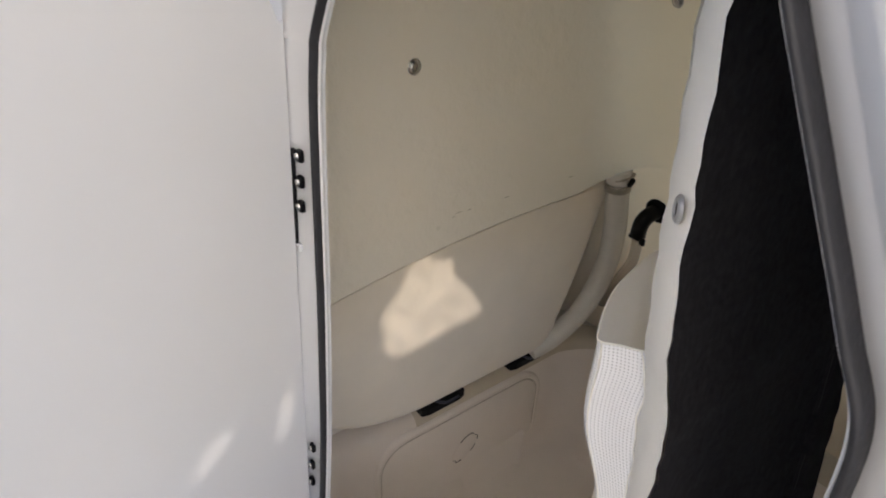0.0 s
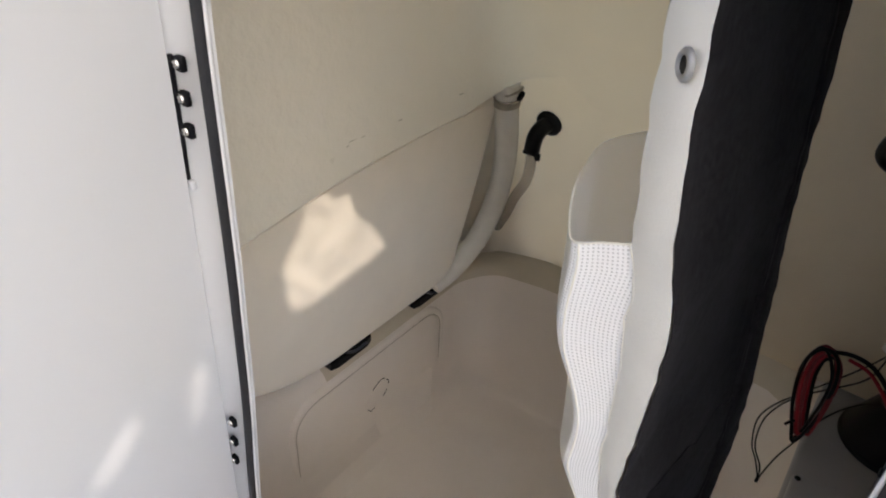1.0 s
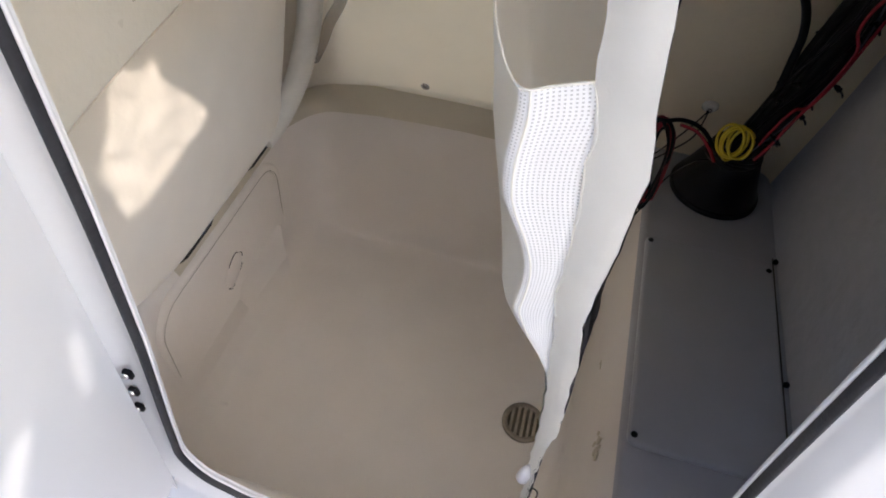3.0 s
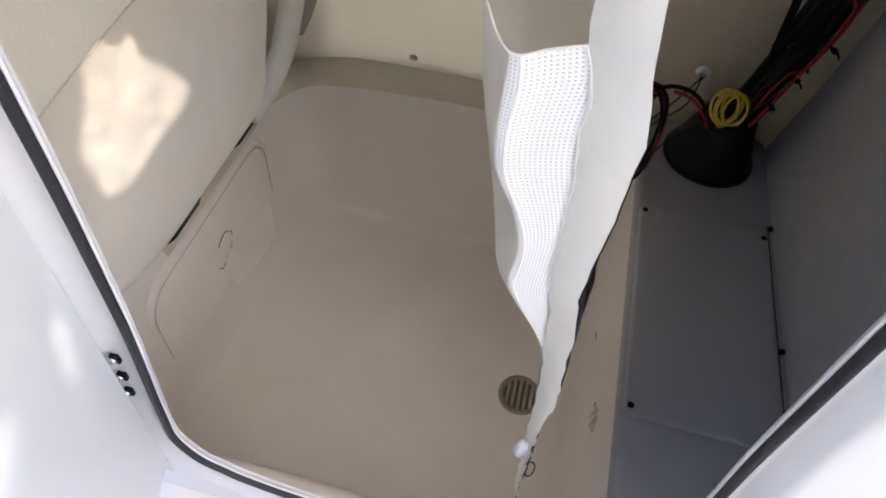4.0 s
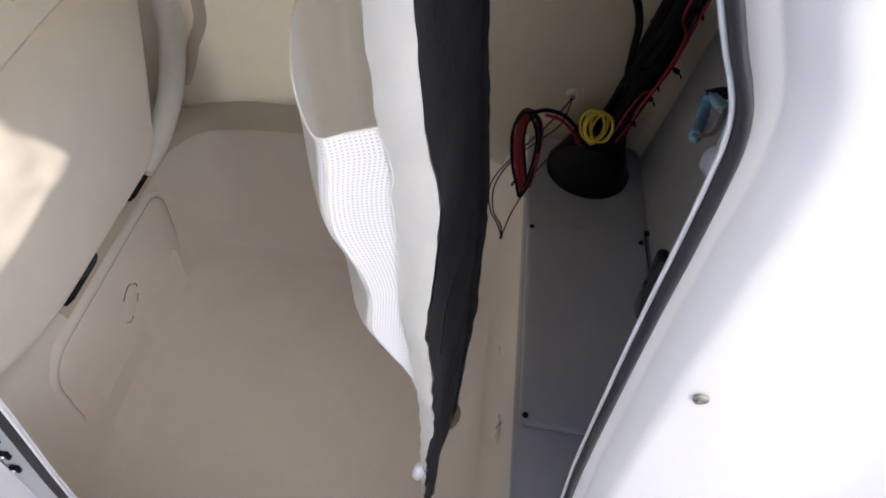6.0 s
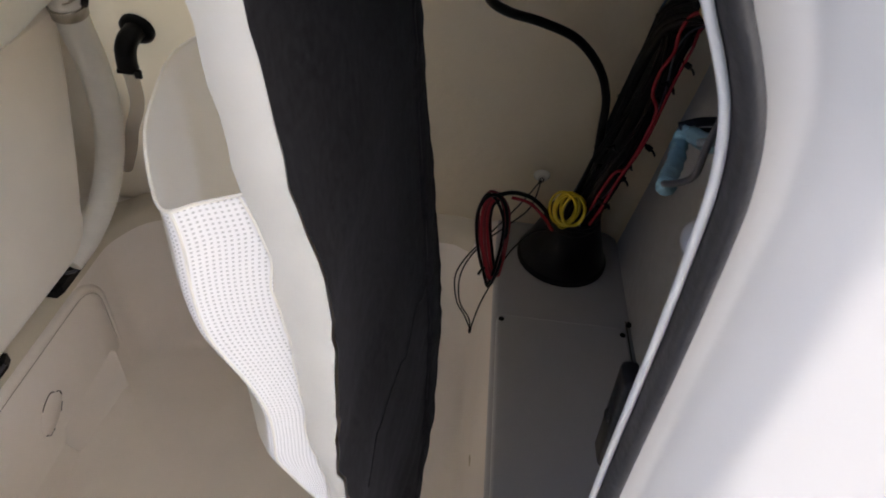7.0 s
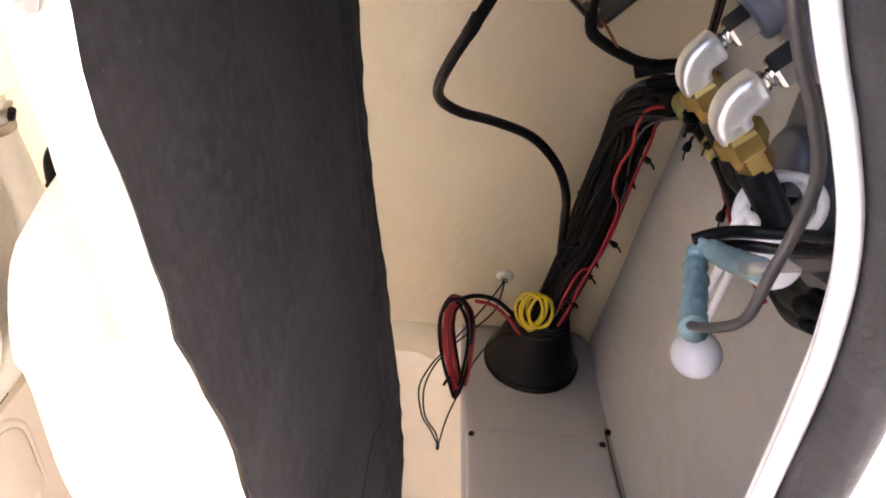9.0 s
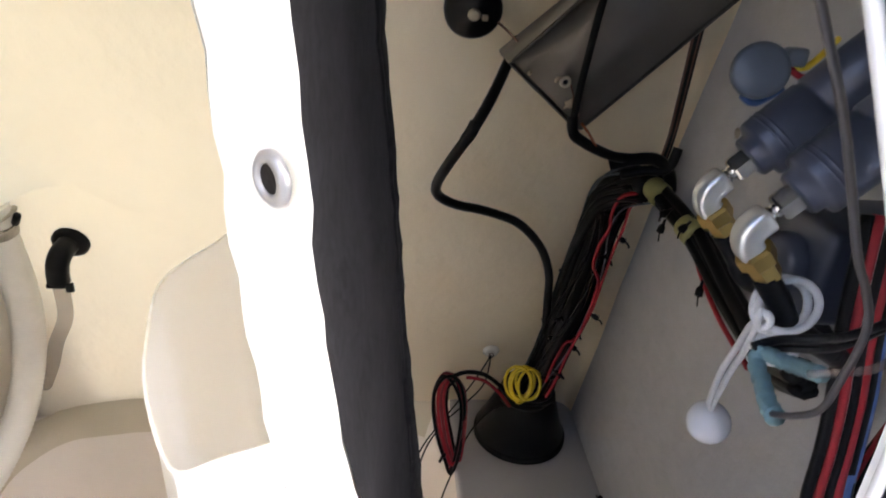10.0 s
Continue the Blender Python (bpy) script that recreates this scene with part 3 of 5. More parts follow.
random.seed(71)
for cy, cz_, wide, tall in ((0.512, 0.322, 0.007, 0.012), (0.524, 0.310, 0.005, 0.017), (0.535, 0.326, 0.006, 0.008), (0.541, 0.300, 0.003, 0.009), (0.549, 0.320, 0.004, 0.005), (0.530, 0.332, 0.002, 0.016), (0.519, 0.330, 0.0018, 0.014), (0.705, 0.268, 0.010, 0.0016), (0.712, 0.262, 0.002, 0.004)):
    blot = []
    for grow, x in ((1.0, 0.3300), (1.0, 0.3274), (0.7, 0.3272)):
        random.seed(int(cy * 1000))
        blot.append([(x, cy + wide * grow * random.uniform(0.55, 1.2) * math.cos(2 * math.pi * k / 14), cz_ + tall * grow * random.uniform(0.55, 1.2) * math.sin(2 * math.pi * k / 14)) for k in range(14)])
    part("smear", loft(blot, True, True), SMEAR, pan, "faint brown dirt smear")

# ---- drain ----
drain = thing("floor_drain", "round dark metal floor drain with slotted grille", "drain", (0.2385, 0.697, 0.0))
DR = 0.0440
part("drain_rim", lathe([(DR, 0.0), (DR, 0.003), (DR - 0.003, 0.0055), (DR - 0.009, 0.005), (DR - 0.011, 0.003), (DR - 0.011, 0.0004)], (0.2385, 0.697, 0.0003), sides=40), DULLSTEEL, drain, "tarnished metal ring")
part("drain_well", lathe([(DR - 0.009, 0.0012), (0, 0.0012)], (0.2385, 0.697, 0.0), sides=32), GROOVE, drain, "dark opening below the bars")
for k in range(-2, 3):
    h = math.sqrt((DR - 0.009) ** 2 - (k * 0.012) ** 2)
    part("bar", box(0.2385 + k * 0.012 - 0.003, 0.2385 + k * 0.012 + 0.003, 0.697 - h, 0.697 + h, 0.0015, 0.0048, 0.0012), DRAINBAR, drain)

# ---- hatch in the side of the pan ----
hatch = thing("hatch", "cream moulded hatch lid with a small turn latch", "hatch", (-0.398, 0.735, 0.16))
H_Y0, H_Y1, H_Z0, H_Z1 = 0.521, 0.955, 0.004, 0.306


def hatch_ring(grow, x, lean=0.0):
    y0, y1, z0, z1, r = H_Y0 - grow, H_Y1 + grow, H_Z0 - grow, H_Z1 + grow, 0.06 + grow
    row = []
    for cy, cz_, a0 in ((y1 - r, z1 - r, 0), (y0 + r, z1 - r, 90), (y0 + r, z0 + r, 180), (y1 - r, z0 + r, 270)):
        for k in range(9):
            a = radians(a0 + 90 * k / 8)
            z = cz_ + r * math.sin(a)
            h = min(0.055, max(0.0, 0.055 - z))
            row.append((x + 0.055 - math.sqrt(0.055 ** 2 - h * h), cy + r * math.cos(a), z))
    return row


part("lid", loft([hatch_ring(0, -0.406), hatch_ring(0, -0.3945), hatch_ring(-0.003, -0.3925), hatch_ring(-0.05, -0.392)], True, True), LINER, hatch)
part("surround", loft([hatch_ring(0.0022, -0.404), hatch_ring(0.0022, -0.3945), hatch_ring(0.004, -0.3925), hatch_ring(0.010, -0.3925), hatch_ring(0.016, -0.396), hatch_ring(0.018, -0.404)], True), LINER, hatch)
part("joint", tube_into(bmesh.new(), [Vector(p) for p in hatch_ring(0.0012, -0.3938)], 0.0007, 6, True), FINEJOINT, hatch, "thin dark joint round the lid")


def heart(a, size):
    """A rounded two-lobed outline whose tip points down and forward."""
    r = size * (0.62 + 0.38 * abs(math.cos(a / 2)) ** 0.7) * (1 - 0.16 * math.exp(-(a / 0.35) ** 2)) * (1.12 if abs(a) > 2.6 else 1.0)
    u, w = r * math.cos(a), 0.62 * r * math.sin(a)
    return 0.7365 + 0.72 * u + 0.69 * w, 0.193 + 0.69 * u - 0.72 * w


angles = [-math.pi + 2 * math.pi * k / 36 for k in range(36)]
latch = part("turn_latch", loft([[(x, *heart(a, r)) for a in angles] for x, r in ((-0.394, 0.046), (-0.3912, 0.046), (-0.3905, 0.0445))], True, True), LINER, hatch, "flush cream plastic latch")
for a0, a1 in ((-1.35, -0.15), (0.15, 0.75), (2.3, 3.3), (1.1, 1.5)):
    part("latch_joint", tube_into(bmesh.new(), [Vector((-0.3908, *heart(a0 + (a1 - a0) * k / 10, 0.0468))) for k in range(11)], 0.0009, 6), GROOVE, latch)

# ---- moulded tank on the left ----
tank = thing("water_tank", "cream moulded plastic tank with rounded corners", "tank", (-0.40, 0.65, 0.45))


def tank_row(depth, shrink):
    """The tank's outline, from front to back, at a depth behind its face."""
    y0, z0 = 0.330 + shrink * 0.6, 0.455 + shrink
    low = 0.0007 + 0.012 * shrink
    zf = crease(y0) - low
    row = []
    for k in range(13):
        a = math.pi + math.pi / 2 * k / 12
        row.append((y0 + 0.25 + 0.25 * math.cos(a), z0 + 0.154 + 0.154 * math.sin(a)))
    for k in range(1, 6):
        row.append((y0 + 0.25 + (0.835 - shrink - y0 - 0.25) * k / 6, z0))
    for k in range(9):
        a = -math.pi / 2 + math.pi / 2 * k / 8
        row.append((0.850 + 0.062 * math.cos(a) - shrink, z0 + 0.060 + 0.060 * math.sin(a)))
    row += [(0.9380 - shrink, max(0.600, z0 + 0.08)), (0.9605 - shrink, max(0.675, z0 + 0.10)), (0.9780 - shrink, max(0.74, z0 + 0.13)), (0.9880 - shrink, 0.790)]
    for k in range(13):
        y = 0.990 - shrink + (y0 - 0.990 + shrink) * k / 12
        row.append((y, crease(y) - low))
    for k in range(1, 5):
        row.append((y0, zf + (z0 + 0.154 - zf) * k / 5))
    return [(-0.3124 - depth - 0.03 * max(0, 0.80 - z) * max(0, 1 - depth / 0.1), y, z) for y, z in row]


tank_rows = [tank_row(0.0, 0.09), tank_row(0.0, 0.05), tank_row(0.001, 0.022), tank_row(0.005, 0.010), tank_row(0.013, 0.003), tank_row(0.026, 0.0), tank_row(0.205, 0.0)]
tank_bm = loft(tank_rows, True, False)
tank_bm.faces.new([v for v in list(tank_bm.verts)[:len(tank_rows[0])]])
part("tank_body", tank_bm, TANK, tank)
for y0, y1 in ((0.62, 0.73), (0.863, 0.967)):
    pad = part("mounting_pad", loft([[(-0.46, y0, z), (-0.398 - 0.02 * k, y0 + 0.012 * k, z), (-0.393 - 0.02 * k, y0 + 0.015 + 0.01 * k, z), (-0.393 - 0.02 * k, y1 - 0.015 - 0.02 * k, z), (-0.398 - 0.02 * k, y1 - 0.02 * k, z), (-0.46, y1, z)] for k, z in ((0, 0.352), (0, 0.368), (0.5, 0.388), (1, 0.400), (1, 0.47))], True, True), BLACK, tank, "black plastic mounting pad", smooth=False)
    part("strap", tube([(-0.391, y0 + 0.03, 0.384), (-0.388, (y0 + y1) / 2, 0.370), (-0.391, y1 - 0.02, 0.366)], 0.003, 6, 4), DARKCYL, pad)

for y, z, w in ((0.611, 0.856, 0.007), (0.632, 0.855, 0.004), (0.710, 0.856, 0.005), (0.863, 0.855, 0.006), (0.601, 0.851, 0.003)):
    part("scuff", box(-0.3135, -0.3116, y - w, y + w, z - 0.0006, z + 0.0006, 0.0004), RUST, back, "small dark scuff")

screw("screw", (-0.3125, 0.522, 1.088), (1, 0, 0), 0.008, "stainless steel screw with a washer in the console side")
screw("screw", (-0.199, back_y(1.159) - 0.001, 1.159), (0, -1, -0.31), 0.007, "stainless steel screw with a washer in the console side")
screw("screw", (-0.1215, back_y(0.4515) - 0.001, 0.4515), (0, -1, -0.3), 0.0065, "stainless steel screw low on the far wall")

part("scratch", tube([(-0.3168, 0.598, 0.687), (-0.3166, 0.607, 0.690), (-0.3166, 0.616, 0.6915), (-0.3166, 0.628, 0.690)], 0.0005, 5, 3), RUST, tank, "fine scratch")

# ---- filler hose and vent fitting ----
hose = thing("filler_hose", "white ribbed hose with a stainless clamp beside the tank", "hose", (-0.29, 0.98, 0.82))
HP = [(-0.2955, 0.976, 0.852), (-0.2985, 0.9873, 0.80), (-0.301, 1.0048, 0.72), (-0.310, 1.0176, 0.64), (-0.3241, 1.015, 0.56), (-0.3379, 0.9839, 0.49), (-0.3518, 0.9294, 0.445), (-0.365, 0.88, 0.425)]
part("hose_wall", tube(HP, 0.0208, 16, 20, ribs=0.0021), HOSE, hose)
clampband = part("hose_clamp", lathe([(0.0225, -0.008), (0.0246, -0.008), (0.0246, 0.008), (0.0225, 0.008)], (-0.2978, 0.9838, 0.8155), (0.03, -0.18, 1), 28), DRAINBAR, hose, "stainless steel worm clamp")
part("worm_screw", lathe([(0, -0.010), (0.0040, -0.010), (0.0050, -0.008), (0.0050, 0.008), (0.0040, 0.010), (0, 0.010)], (-0.2670, 0.9780, 0.832), (0.45, -0.30, 0.80), 12), BLACK, clampband, "dark worm screw")
part("outlet_plate", lathe([(0, -0.0016), (0.0235, -0.0016), (0.0245, 0.0), (0.0235, 0.0016), (0, 0.0016)], (-0.2920, 0.9840, 0.8330), (-0.34, -0.16, 1), 28), DRAINBAR, hose, "worn metal outlet plate")
part("band_lip", lathe([(0.0245, 0.0062), (0.0254, 0.0062), (0.0254, 0.0086), (0.0245, 0.0086)], (-0.2978, 0.9838, 0.8155), (0.03, -0.18, 1), 28), STEEL, clampband)
part("spigot", lathe([(0.0205, 0.006), (0.0225, 0.008), (0.0225, 0.016), (0.0200, 0.018), (0.0200, 0.030), (0, 0.030)], (-0.2978, 0.9838, 0.8155), (0.10, -0.18, 1), 28), HOSE, hose, "cream rigid hose spigot")

vent = thing("vent_fitting", "black plastic elbow fitting with a cloudy hose tail", "hose fitting", (-0.221, 1.005, 0.789))
part("flange", lathe([(0.0245, -0.004), (0.0245, 0.004), (0.021, 0.008), (0.014, 0.010), (0, 0.010)], (-0.221, back_y(0.786) - 0.001, 0.786), (0, -1, -0.31), 28), BLACK, vent)
part("elbow", tube([(-0.221, 1.006, 0.786), (-0.222, 0.983, 0.783), (-0.225, 0.974, 0.772), (-0.2285, 0.975, 0.756), (-0.2305, 0.977, 0.743)], 0.0145, 14), BLACK, vent)
part("barb", lathe([(0.0104, 0), (0.0104, 0.012), (0.0098, 0.013), (0, 0.013)], (-0.2305, 0.9775, 0.748), (-0.10, 0.24, -0.95), 14), GREYPLASTIC, vent, "grey hose barb")
tail = part("hose_tail", tube([(-0.231, 0.979, 0.746), (-0.2440, 1.0, 0.672), (-0.280, 1.025, 0.605), (-0.305, 1.045, 0.55), (-0.33, 1.055, 0.50)], 0.0098, 12, 20, ribs=0.0008), CLEAR, vent, "cloudy plastic hose")
part("tie", box(-0.2435, -0.2195, 0.966, 0.989, 0.735, 0.742, 0.002), BLACK, tail)
part("tie_end", box(-0.2195, -0.2095, 0.968, 0.974, 0.729, 0.742, 0.001), BLACK, tail)

# ---- hanging organiser: black canvas outside, white vinyl inside, net pocket ----
NEAR_X = [(0.36, 0.232), (0.52, 0.224), (0.60, 0.2215), (0.66, 0.2255), (0.735, 0.218), (0.77, 0.2170), (0.83, 0.2065), (0.91, 0.2090), (0.985, 0.2085), (1.0156, 0.200), (1.04, 0.1957), (1.07, 0.1912), (1.11, 0.1868), (1.155, 0.1840), (1.19, 0.181), (1.25, 0.177), (1.5, 0.170)]
FAR_X = [(0.40, 0.252), (0.55, 0.260), (0.62, 0.256), (0.66, 0.2545), (0.73, 0.249), (0.80, 0.2405), (0.87, 0.232), (0.955, 0.221), (1.07, 0.2115), (1.16, 0.201), (1.5, 0.190)]
STRIP = [(0.36, 0.004), (0.60, 0.010), (0.652, 0.018), (0.77, 0.024), (0.85, 0.025), (0.89, 0.028), (0.96, 0.0353), (1.015, 0.0353), (1.05, 0.033), (1.11, 0.032), (1.16, 0.031), (1.5, 0.028)]
Y_NEAR, Y_FAR = 0.360, 0.638


def ragged(z, k=0):
    """The uneven cut of the cloth's edge."""
    return 0.0008 * math.sin(157 * z + k) + 0.0006 * math.sin(331 * z + 1.7 * k) + 0.0004 * math.sin(690 * z)


def wavy(z, k=0):
    return 0.0016 * math.sin(95 * z + k) + 0.0013 * math.sin(210 * z + 2 * k)


organiser = thing("hanging_organiser", "hanging organiser with black canvas back, white vinyl edge and net pocket", "organiser", (0.2, 0.49, 1.5))
levels = [k / 90 for k in range(91)]
black_rows, white_rows, strip_rows = [], [], []
for v in levels:
    zn = 1.515 + (0.365 - 1.515) * v
    zf = 1.515 + (0.440 - 1.515) * v
    zt = max(0, (0.56 - zn) / 0.20)
    brow, wrow, srow = [], [], []
    xn, xf, w = lerp_table(NEAR_X, zn) + ragged(zn), lerp_table(FAR_X, zf) + 0.7 * ragged(zf, 2), lerp_table(STRIP, zn) + 0.5 * ragged(zn, 4)
    yf = Y_FAR - 0.13 * zt
    for k in range(21):
        u = k / 20
        z = zn + (zf - zn) * u
        x = xn + (xf - xn) * u - 0.004 * math.sin(math.pi * u) * (1 - 0.5 * v) + 0.0016 * math.sin(9 * z + 14 * u) + (0.0025 if 0.86 < u < 0.93 else 0)
        y = Y_NEAR + (yf - Y_NEAR) * u + wavy(z) * (1 - u) + 0.002 * math.sin(23 * z) * u
        brow.append((x, y, z))
    for k in range(7):
        u = k / 6
        z = zn
        srow.append((xn - w * u, Y_NEAR - 0.0016 + wavy(z) * (1 - u) + 0.024 * u - 0.003 * math.sin(math.pi * u), z))
    for k in range(15):
        u = k / 14
        z = zn + (zf - zn) * u
        x0, y0 = xn - w, Y_NEAR + 0.0224
        wrow.append((x0 + (xf - 0.004 - x0) * u - 0.002 * math.sin(11 * z), y0 + (yf - 0.001 - y0) * u, z))
    black_rows.append(brow)
    white_rows.append(wrow)
    strip_rows.append(srow)
canvas = part("canvas_back", loft(black_rows), CANVAS, organiser, "black canvas face with a folded hem")
fold = [[(x + 0.0006, y, z) for x, y, z in r[17:18]] + [(x + 0.0024 + 0.0004 * math.sin(60 * z), y, z) for x, y, z in r[17:]] + [(r[-1][0] - 0.002, r[-1][1] + 0.002, r[-1][2])] for r in black_rows]
part("folded_hem", loft(fold), CANVAS, canvas)
for off in (0.002, 0.006):
    part("hem_stitching", tube_into(bmesh.new(), [Vector((r[17][0] + 0.0026, r[17][1] + off, r[17][2])) for r in black_rows], 0.0005, 5), RUBBER, canvas)
part("vinyl_face", loft(white_rows), VINYL, organiser, "white vinyl inner face")
hem = part("vinyl_hem", loft(strip_rows), VINYL, organiser, "white vinyl hem with a metal grommet")
part("grommet", lathe([(0.0048, -0.001), (0.0048, 0.0010), (0.0055, 0.0021), (0.0074, 0.0019), (0.0088, 0.0006), (0.0088, -0.0010)], (0.1735, 0.3638, 1.1377), (-0.73, -0.68, 0), 28), GROMMET, hem, "round metal grommet")
part("grommet_hole", lathe([(0.0050, 0.0008), (0, 0.0008)], (0.1735, 0.3638, 1.1377), (-0.73, -0.68, 0), 20), BLACK, hem)
mid = min(range(91), key=lambda i: abs(black_rows[i][20][2] - 0.765))
part("seam", tube_into(bmesh.new(), [Vector(black_rows[mid - (20 - k) // 5][k]) + Vector((0.0006, 0, 0)) for k in range(2, 21)], 0.0005, 5), RUBBER, canvas)

cordloop = part("pull_cord", tube([(0.228, 0.366, 0.490), (0.2285, 0.366, 0.462), (0.2325, 0.366, 0.446), (0.2370, 0.366, 0.458), (0.2355, 0.366, 0.485)], 0.0009, 6, 5, True), RUBBER, organiser, "thin dark pull loop")
part("toggle", lathe([(0, -0.019), (0.005, -0.017), (0.0078, -0.011), (0.0080, 0.008), (0.0056, 0.017), (0, 0.019)], (0.2160, 0.3725, 0.508), (0.15, 0, 1), 16), BALLWHITE, cordloop, "white plastic toggle")

# the net pocket: a gusset facing the door and a bulging side
FRONT_X = [(0.69, 0.2040), (0.737, 0.186), (0.765, 0.170), (0.793, 0.1535), (0.85, 0.1455), (0.88, 0.1400), (0.915, 0.1300), (0.96, 0.1245), (1.00, 0.1205), (1.02, 0.118)]


def pocket_row(z):
    e = (z - 0.695) / (1.01 - 0.695)
    w = lerp_table(STRIP, z)
    px = lerp_table(NEAR_X, z) - w
    fx = min(lerp_table(FRONT_X, z), px - 0.001)
    deep = 0.03 + 0.22 * e
    xf = lerp_table(FAR_X, z)
    ctrl = [(px + 0.004, 0.3835), ((px + fx) / 2, 0.3825), (fx + 0.002, 0.3845), (fx - 0.024 * e, 0.376 + 0.26 * deep), (fx - 0.039 * e, 0.376 + 0.56 * deep), (fx - 0.027 * e, 0.376 + 0.79 * deep), (fx - 0.006 * e, 0.376 + 0.92 * deep), (px + (xf - px) * (0.9 * deep / 0.25), 0.376 + deep)]
    def raised(p):
        f = max(0.0, min(1.0, (px - p.x) / max(px - fx, 1e-4))) if p.y < 0.3846 else 1.0
        back = max(0.0, min(1.0, (p.y - 0.385) / 0.060))
        return e * (0.0105 - 0.0175 * f + 0.0130 * back * back * (3 - 2 * back) - 0.004 * max(0.0, min(1.0, (p.y - 0.5) / 0.1)))

    return [(p.x + (0.0012 * math.sin(40 * z + 30 * p.y) + (0.0008 + 0.018 * e * (1 - e)) * math.sin(62 * (p.y - 0.38) - 34 * (z - 0.7)) + 0.005 * e * (1 - e) * math.sin(150 * (p.y - 0.38) - 50 * (z - 0.7)) * max(0, min(1, (p.y - 0.39) / 0.05))), p.y, z + raised(p)) for p in curve_points([(x, y, z) for x, y in ctrl], 6)]


bm = bmesh.new()
uvl = bm.loops.layers.uv.new("cloth")
prow = [pocket_row(0.695 + (1.0060 - 0.695) * k / 30) for k in range(31)]
vs = [[bm.verts.new(p) for p in r] for r in prow]
along = [0.0]
for a, b in zip(prow[-1], prow[-1][1:]):
    along.append(along[-1] + (Vector(b) - Vector(a)).length)
for i in range(30):
    for k in range(len(prow[0]) - 1):
        f = bm.faces.new((vs[i][k], vs[i][k + 1], vs[i + 1][k + 1], vs[i + 1][k]))
        for l, (ii, kk) in zip(f.loops, ((i, k), (i, k + 1), (i + 1, k + 1), (i + 1, k))):
            l[uvl].uv = (along[kk], prow[ii][0][2])
pocket = part("net_pocket", bm, NET, organiser, "white net pocket with a bound rim")
pocket.data.materials.append(NETSIDE)
for pol in pocket.data.polygons:
    if pol.index % (len(prow[0]) - 1) >= 12:
        pol.material_index = 1
part("rim_binding", tube_into(bmesh.new(), [Vector(p) for p in pocket_row(1.0065)], 0.0010, 6), VINYL, pocket)
part("side_binding", tube_into(bmesh.new(), [Vector((lerp_table(NEAR_X, z) - lerp_table(STRIP, z) + 0.001 + 0.5 * wavy(z, 2), 0.3800, z)) for z in [1.016 - 0.008 * k for k in range(41)]], 0.0006, 6), VINYL, pocket)
part("corner_binding", tube_into(bmesh.new(), [Vector(pocket_row(z)[10]) for z in [1.006 - 0.008 * k for k in range(38)]], 0.0009, 6), VINYL, pocket)

# ---- rigging boot and cable bundle ----
boot = thing("rigging_boot", "black rubber cable boot with a wide screwed flange", "cable boot", (0.455, 1.035, 0.4285))
part("flange", lathe([(0.080, 0.0), (0.080, 0.006), (0.076, 0.009), (0.062, 0.011), (0.060, 0.013)], (0.4575, 1.039, 0.4285), sides=48), BLACK, boot)
part("cuff", lathe([(0.077, 0.010), (0.073, 0.018), (0.065, 0.040), (0.055, 0.070), (0.047, 0.092), (0.042, 0.103), (0.037, 0.105), (0.0, 0.100)], (0.4575, 1.039, 0.4285), (0.02, -0.10, 1), 40), BLACK, boot)
random.seed(33)
for k in range(6):
    h, rr = 0.520 + 0.0042 * k, 0.0440 - 0.0013 * k
    part("tape_turn", tube([(0.4577 + 0.0004 * k + rr * random.uniform(0.95, 1.05) * math.cos(2 * math.pi * j / 14), 1.0300 - 0.0004 * k + rr * random.uniform(0.95, 1.05) * math.sin(2 * math.pi * j / 14), h + random.uniform(-0.0022, 0.0022)) for j in range(14)], 0.0046, 7, 3, True), BLACK, boot)
for k in range(8):
    a = math.pi / 4 * k + 0.2
    part("flange_screw", lathe([(0.004, 0), (0.0036, 0.002), (0, 0.003)], (0.4575 + 0.070 * math.cos(a), 1.039 + 0.070 * math.sin(a), 0.4385), sides=10), DULLSTEEL, boot)

bundle = thing("cable_bundle", "thick bundle of black cables rising from the boot", "cable bundle", (0.455, 1.02, 0.52))
AXIS = [(0.457, 1.020, 0.500), (0.466, 1.010, 0.560), (0.481, 1.000, 0.64), (0.490, 0.990, 0.72), (0.496, 0.975, 0.80), (0.500, 0.960, 0.87), (0.507, 0.940, 0.925), (0.532, 0.905, 0.945), (0.542, 0.85, 0.940), (0.548, 0.79, 0.928), (0.548, 0.70, 0.905), (0.535, 0.60, 0.905), (0.50, 0.52, 0.95)]
random.seed(4)
for k in range(22):
    a0, rad, twist = 2 * math.pi * k / 22 * 2.4, 0.026 * math.sqrt((k + 0.5) / 22), random.uniform(0.6, 1.6)
    pts = []
    last = len(AXIS) if k < 14 else 8
    for i, c in enumerate(AXIS[:last]):
        a = a0 + twist * i * 0.35 + random.uniform(-0.3, 0.3)
        s = rad * (1.0 if i < 7 else 0.50)
        pts.append((c[0] + s * math.cos(a), c[1] + s * 0.8 * math.sin(a) * (1 if i < 7 else 0.5), c[2] + (s * math.sin(a) if i >= 6 else 0)))
    part("cable", tube(pts, random.uniform(0.0042, 0.0068), 8, 5), BLACK, bundle)
part("core", tube(AXIS[:8], 0.019, 12, 5), BLACK, bundle)
part("core", tube(AXIS[6:], 0.0095, 12, 5), BLACK, bundle)
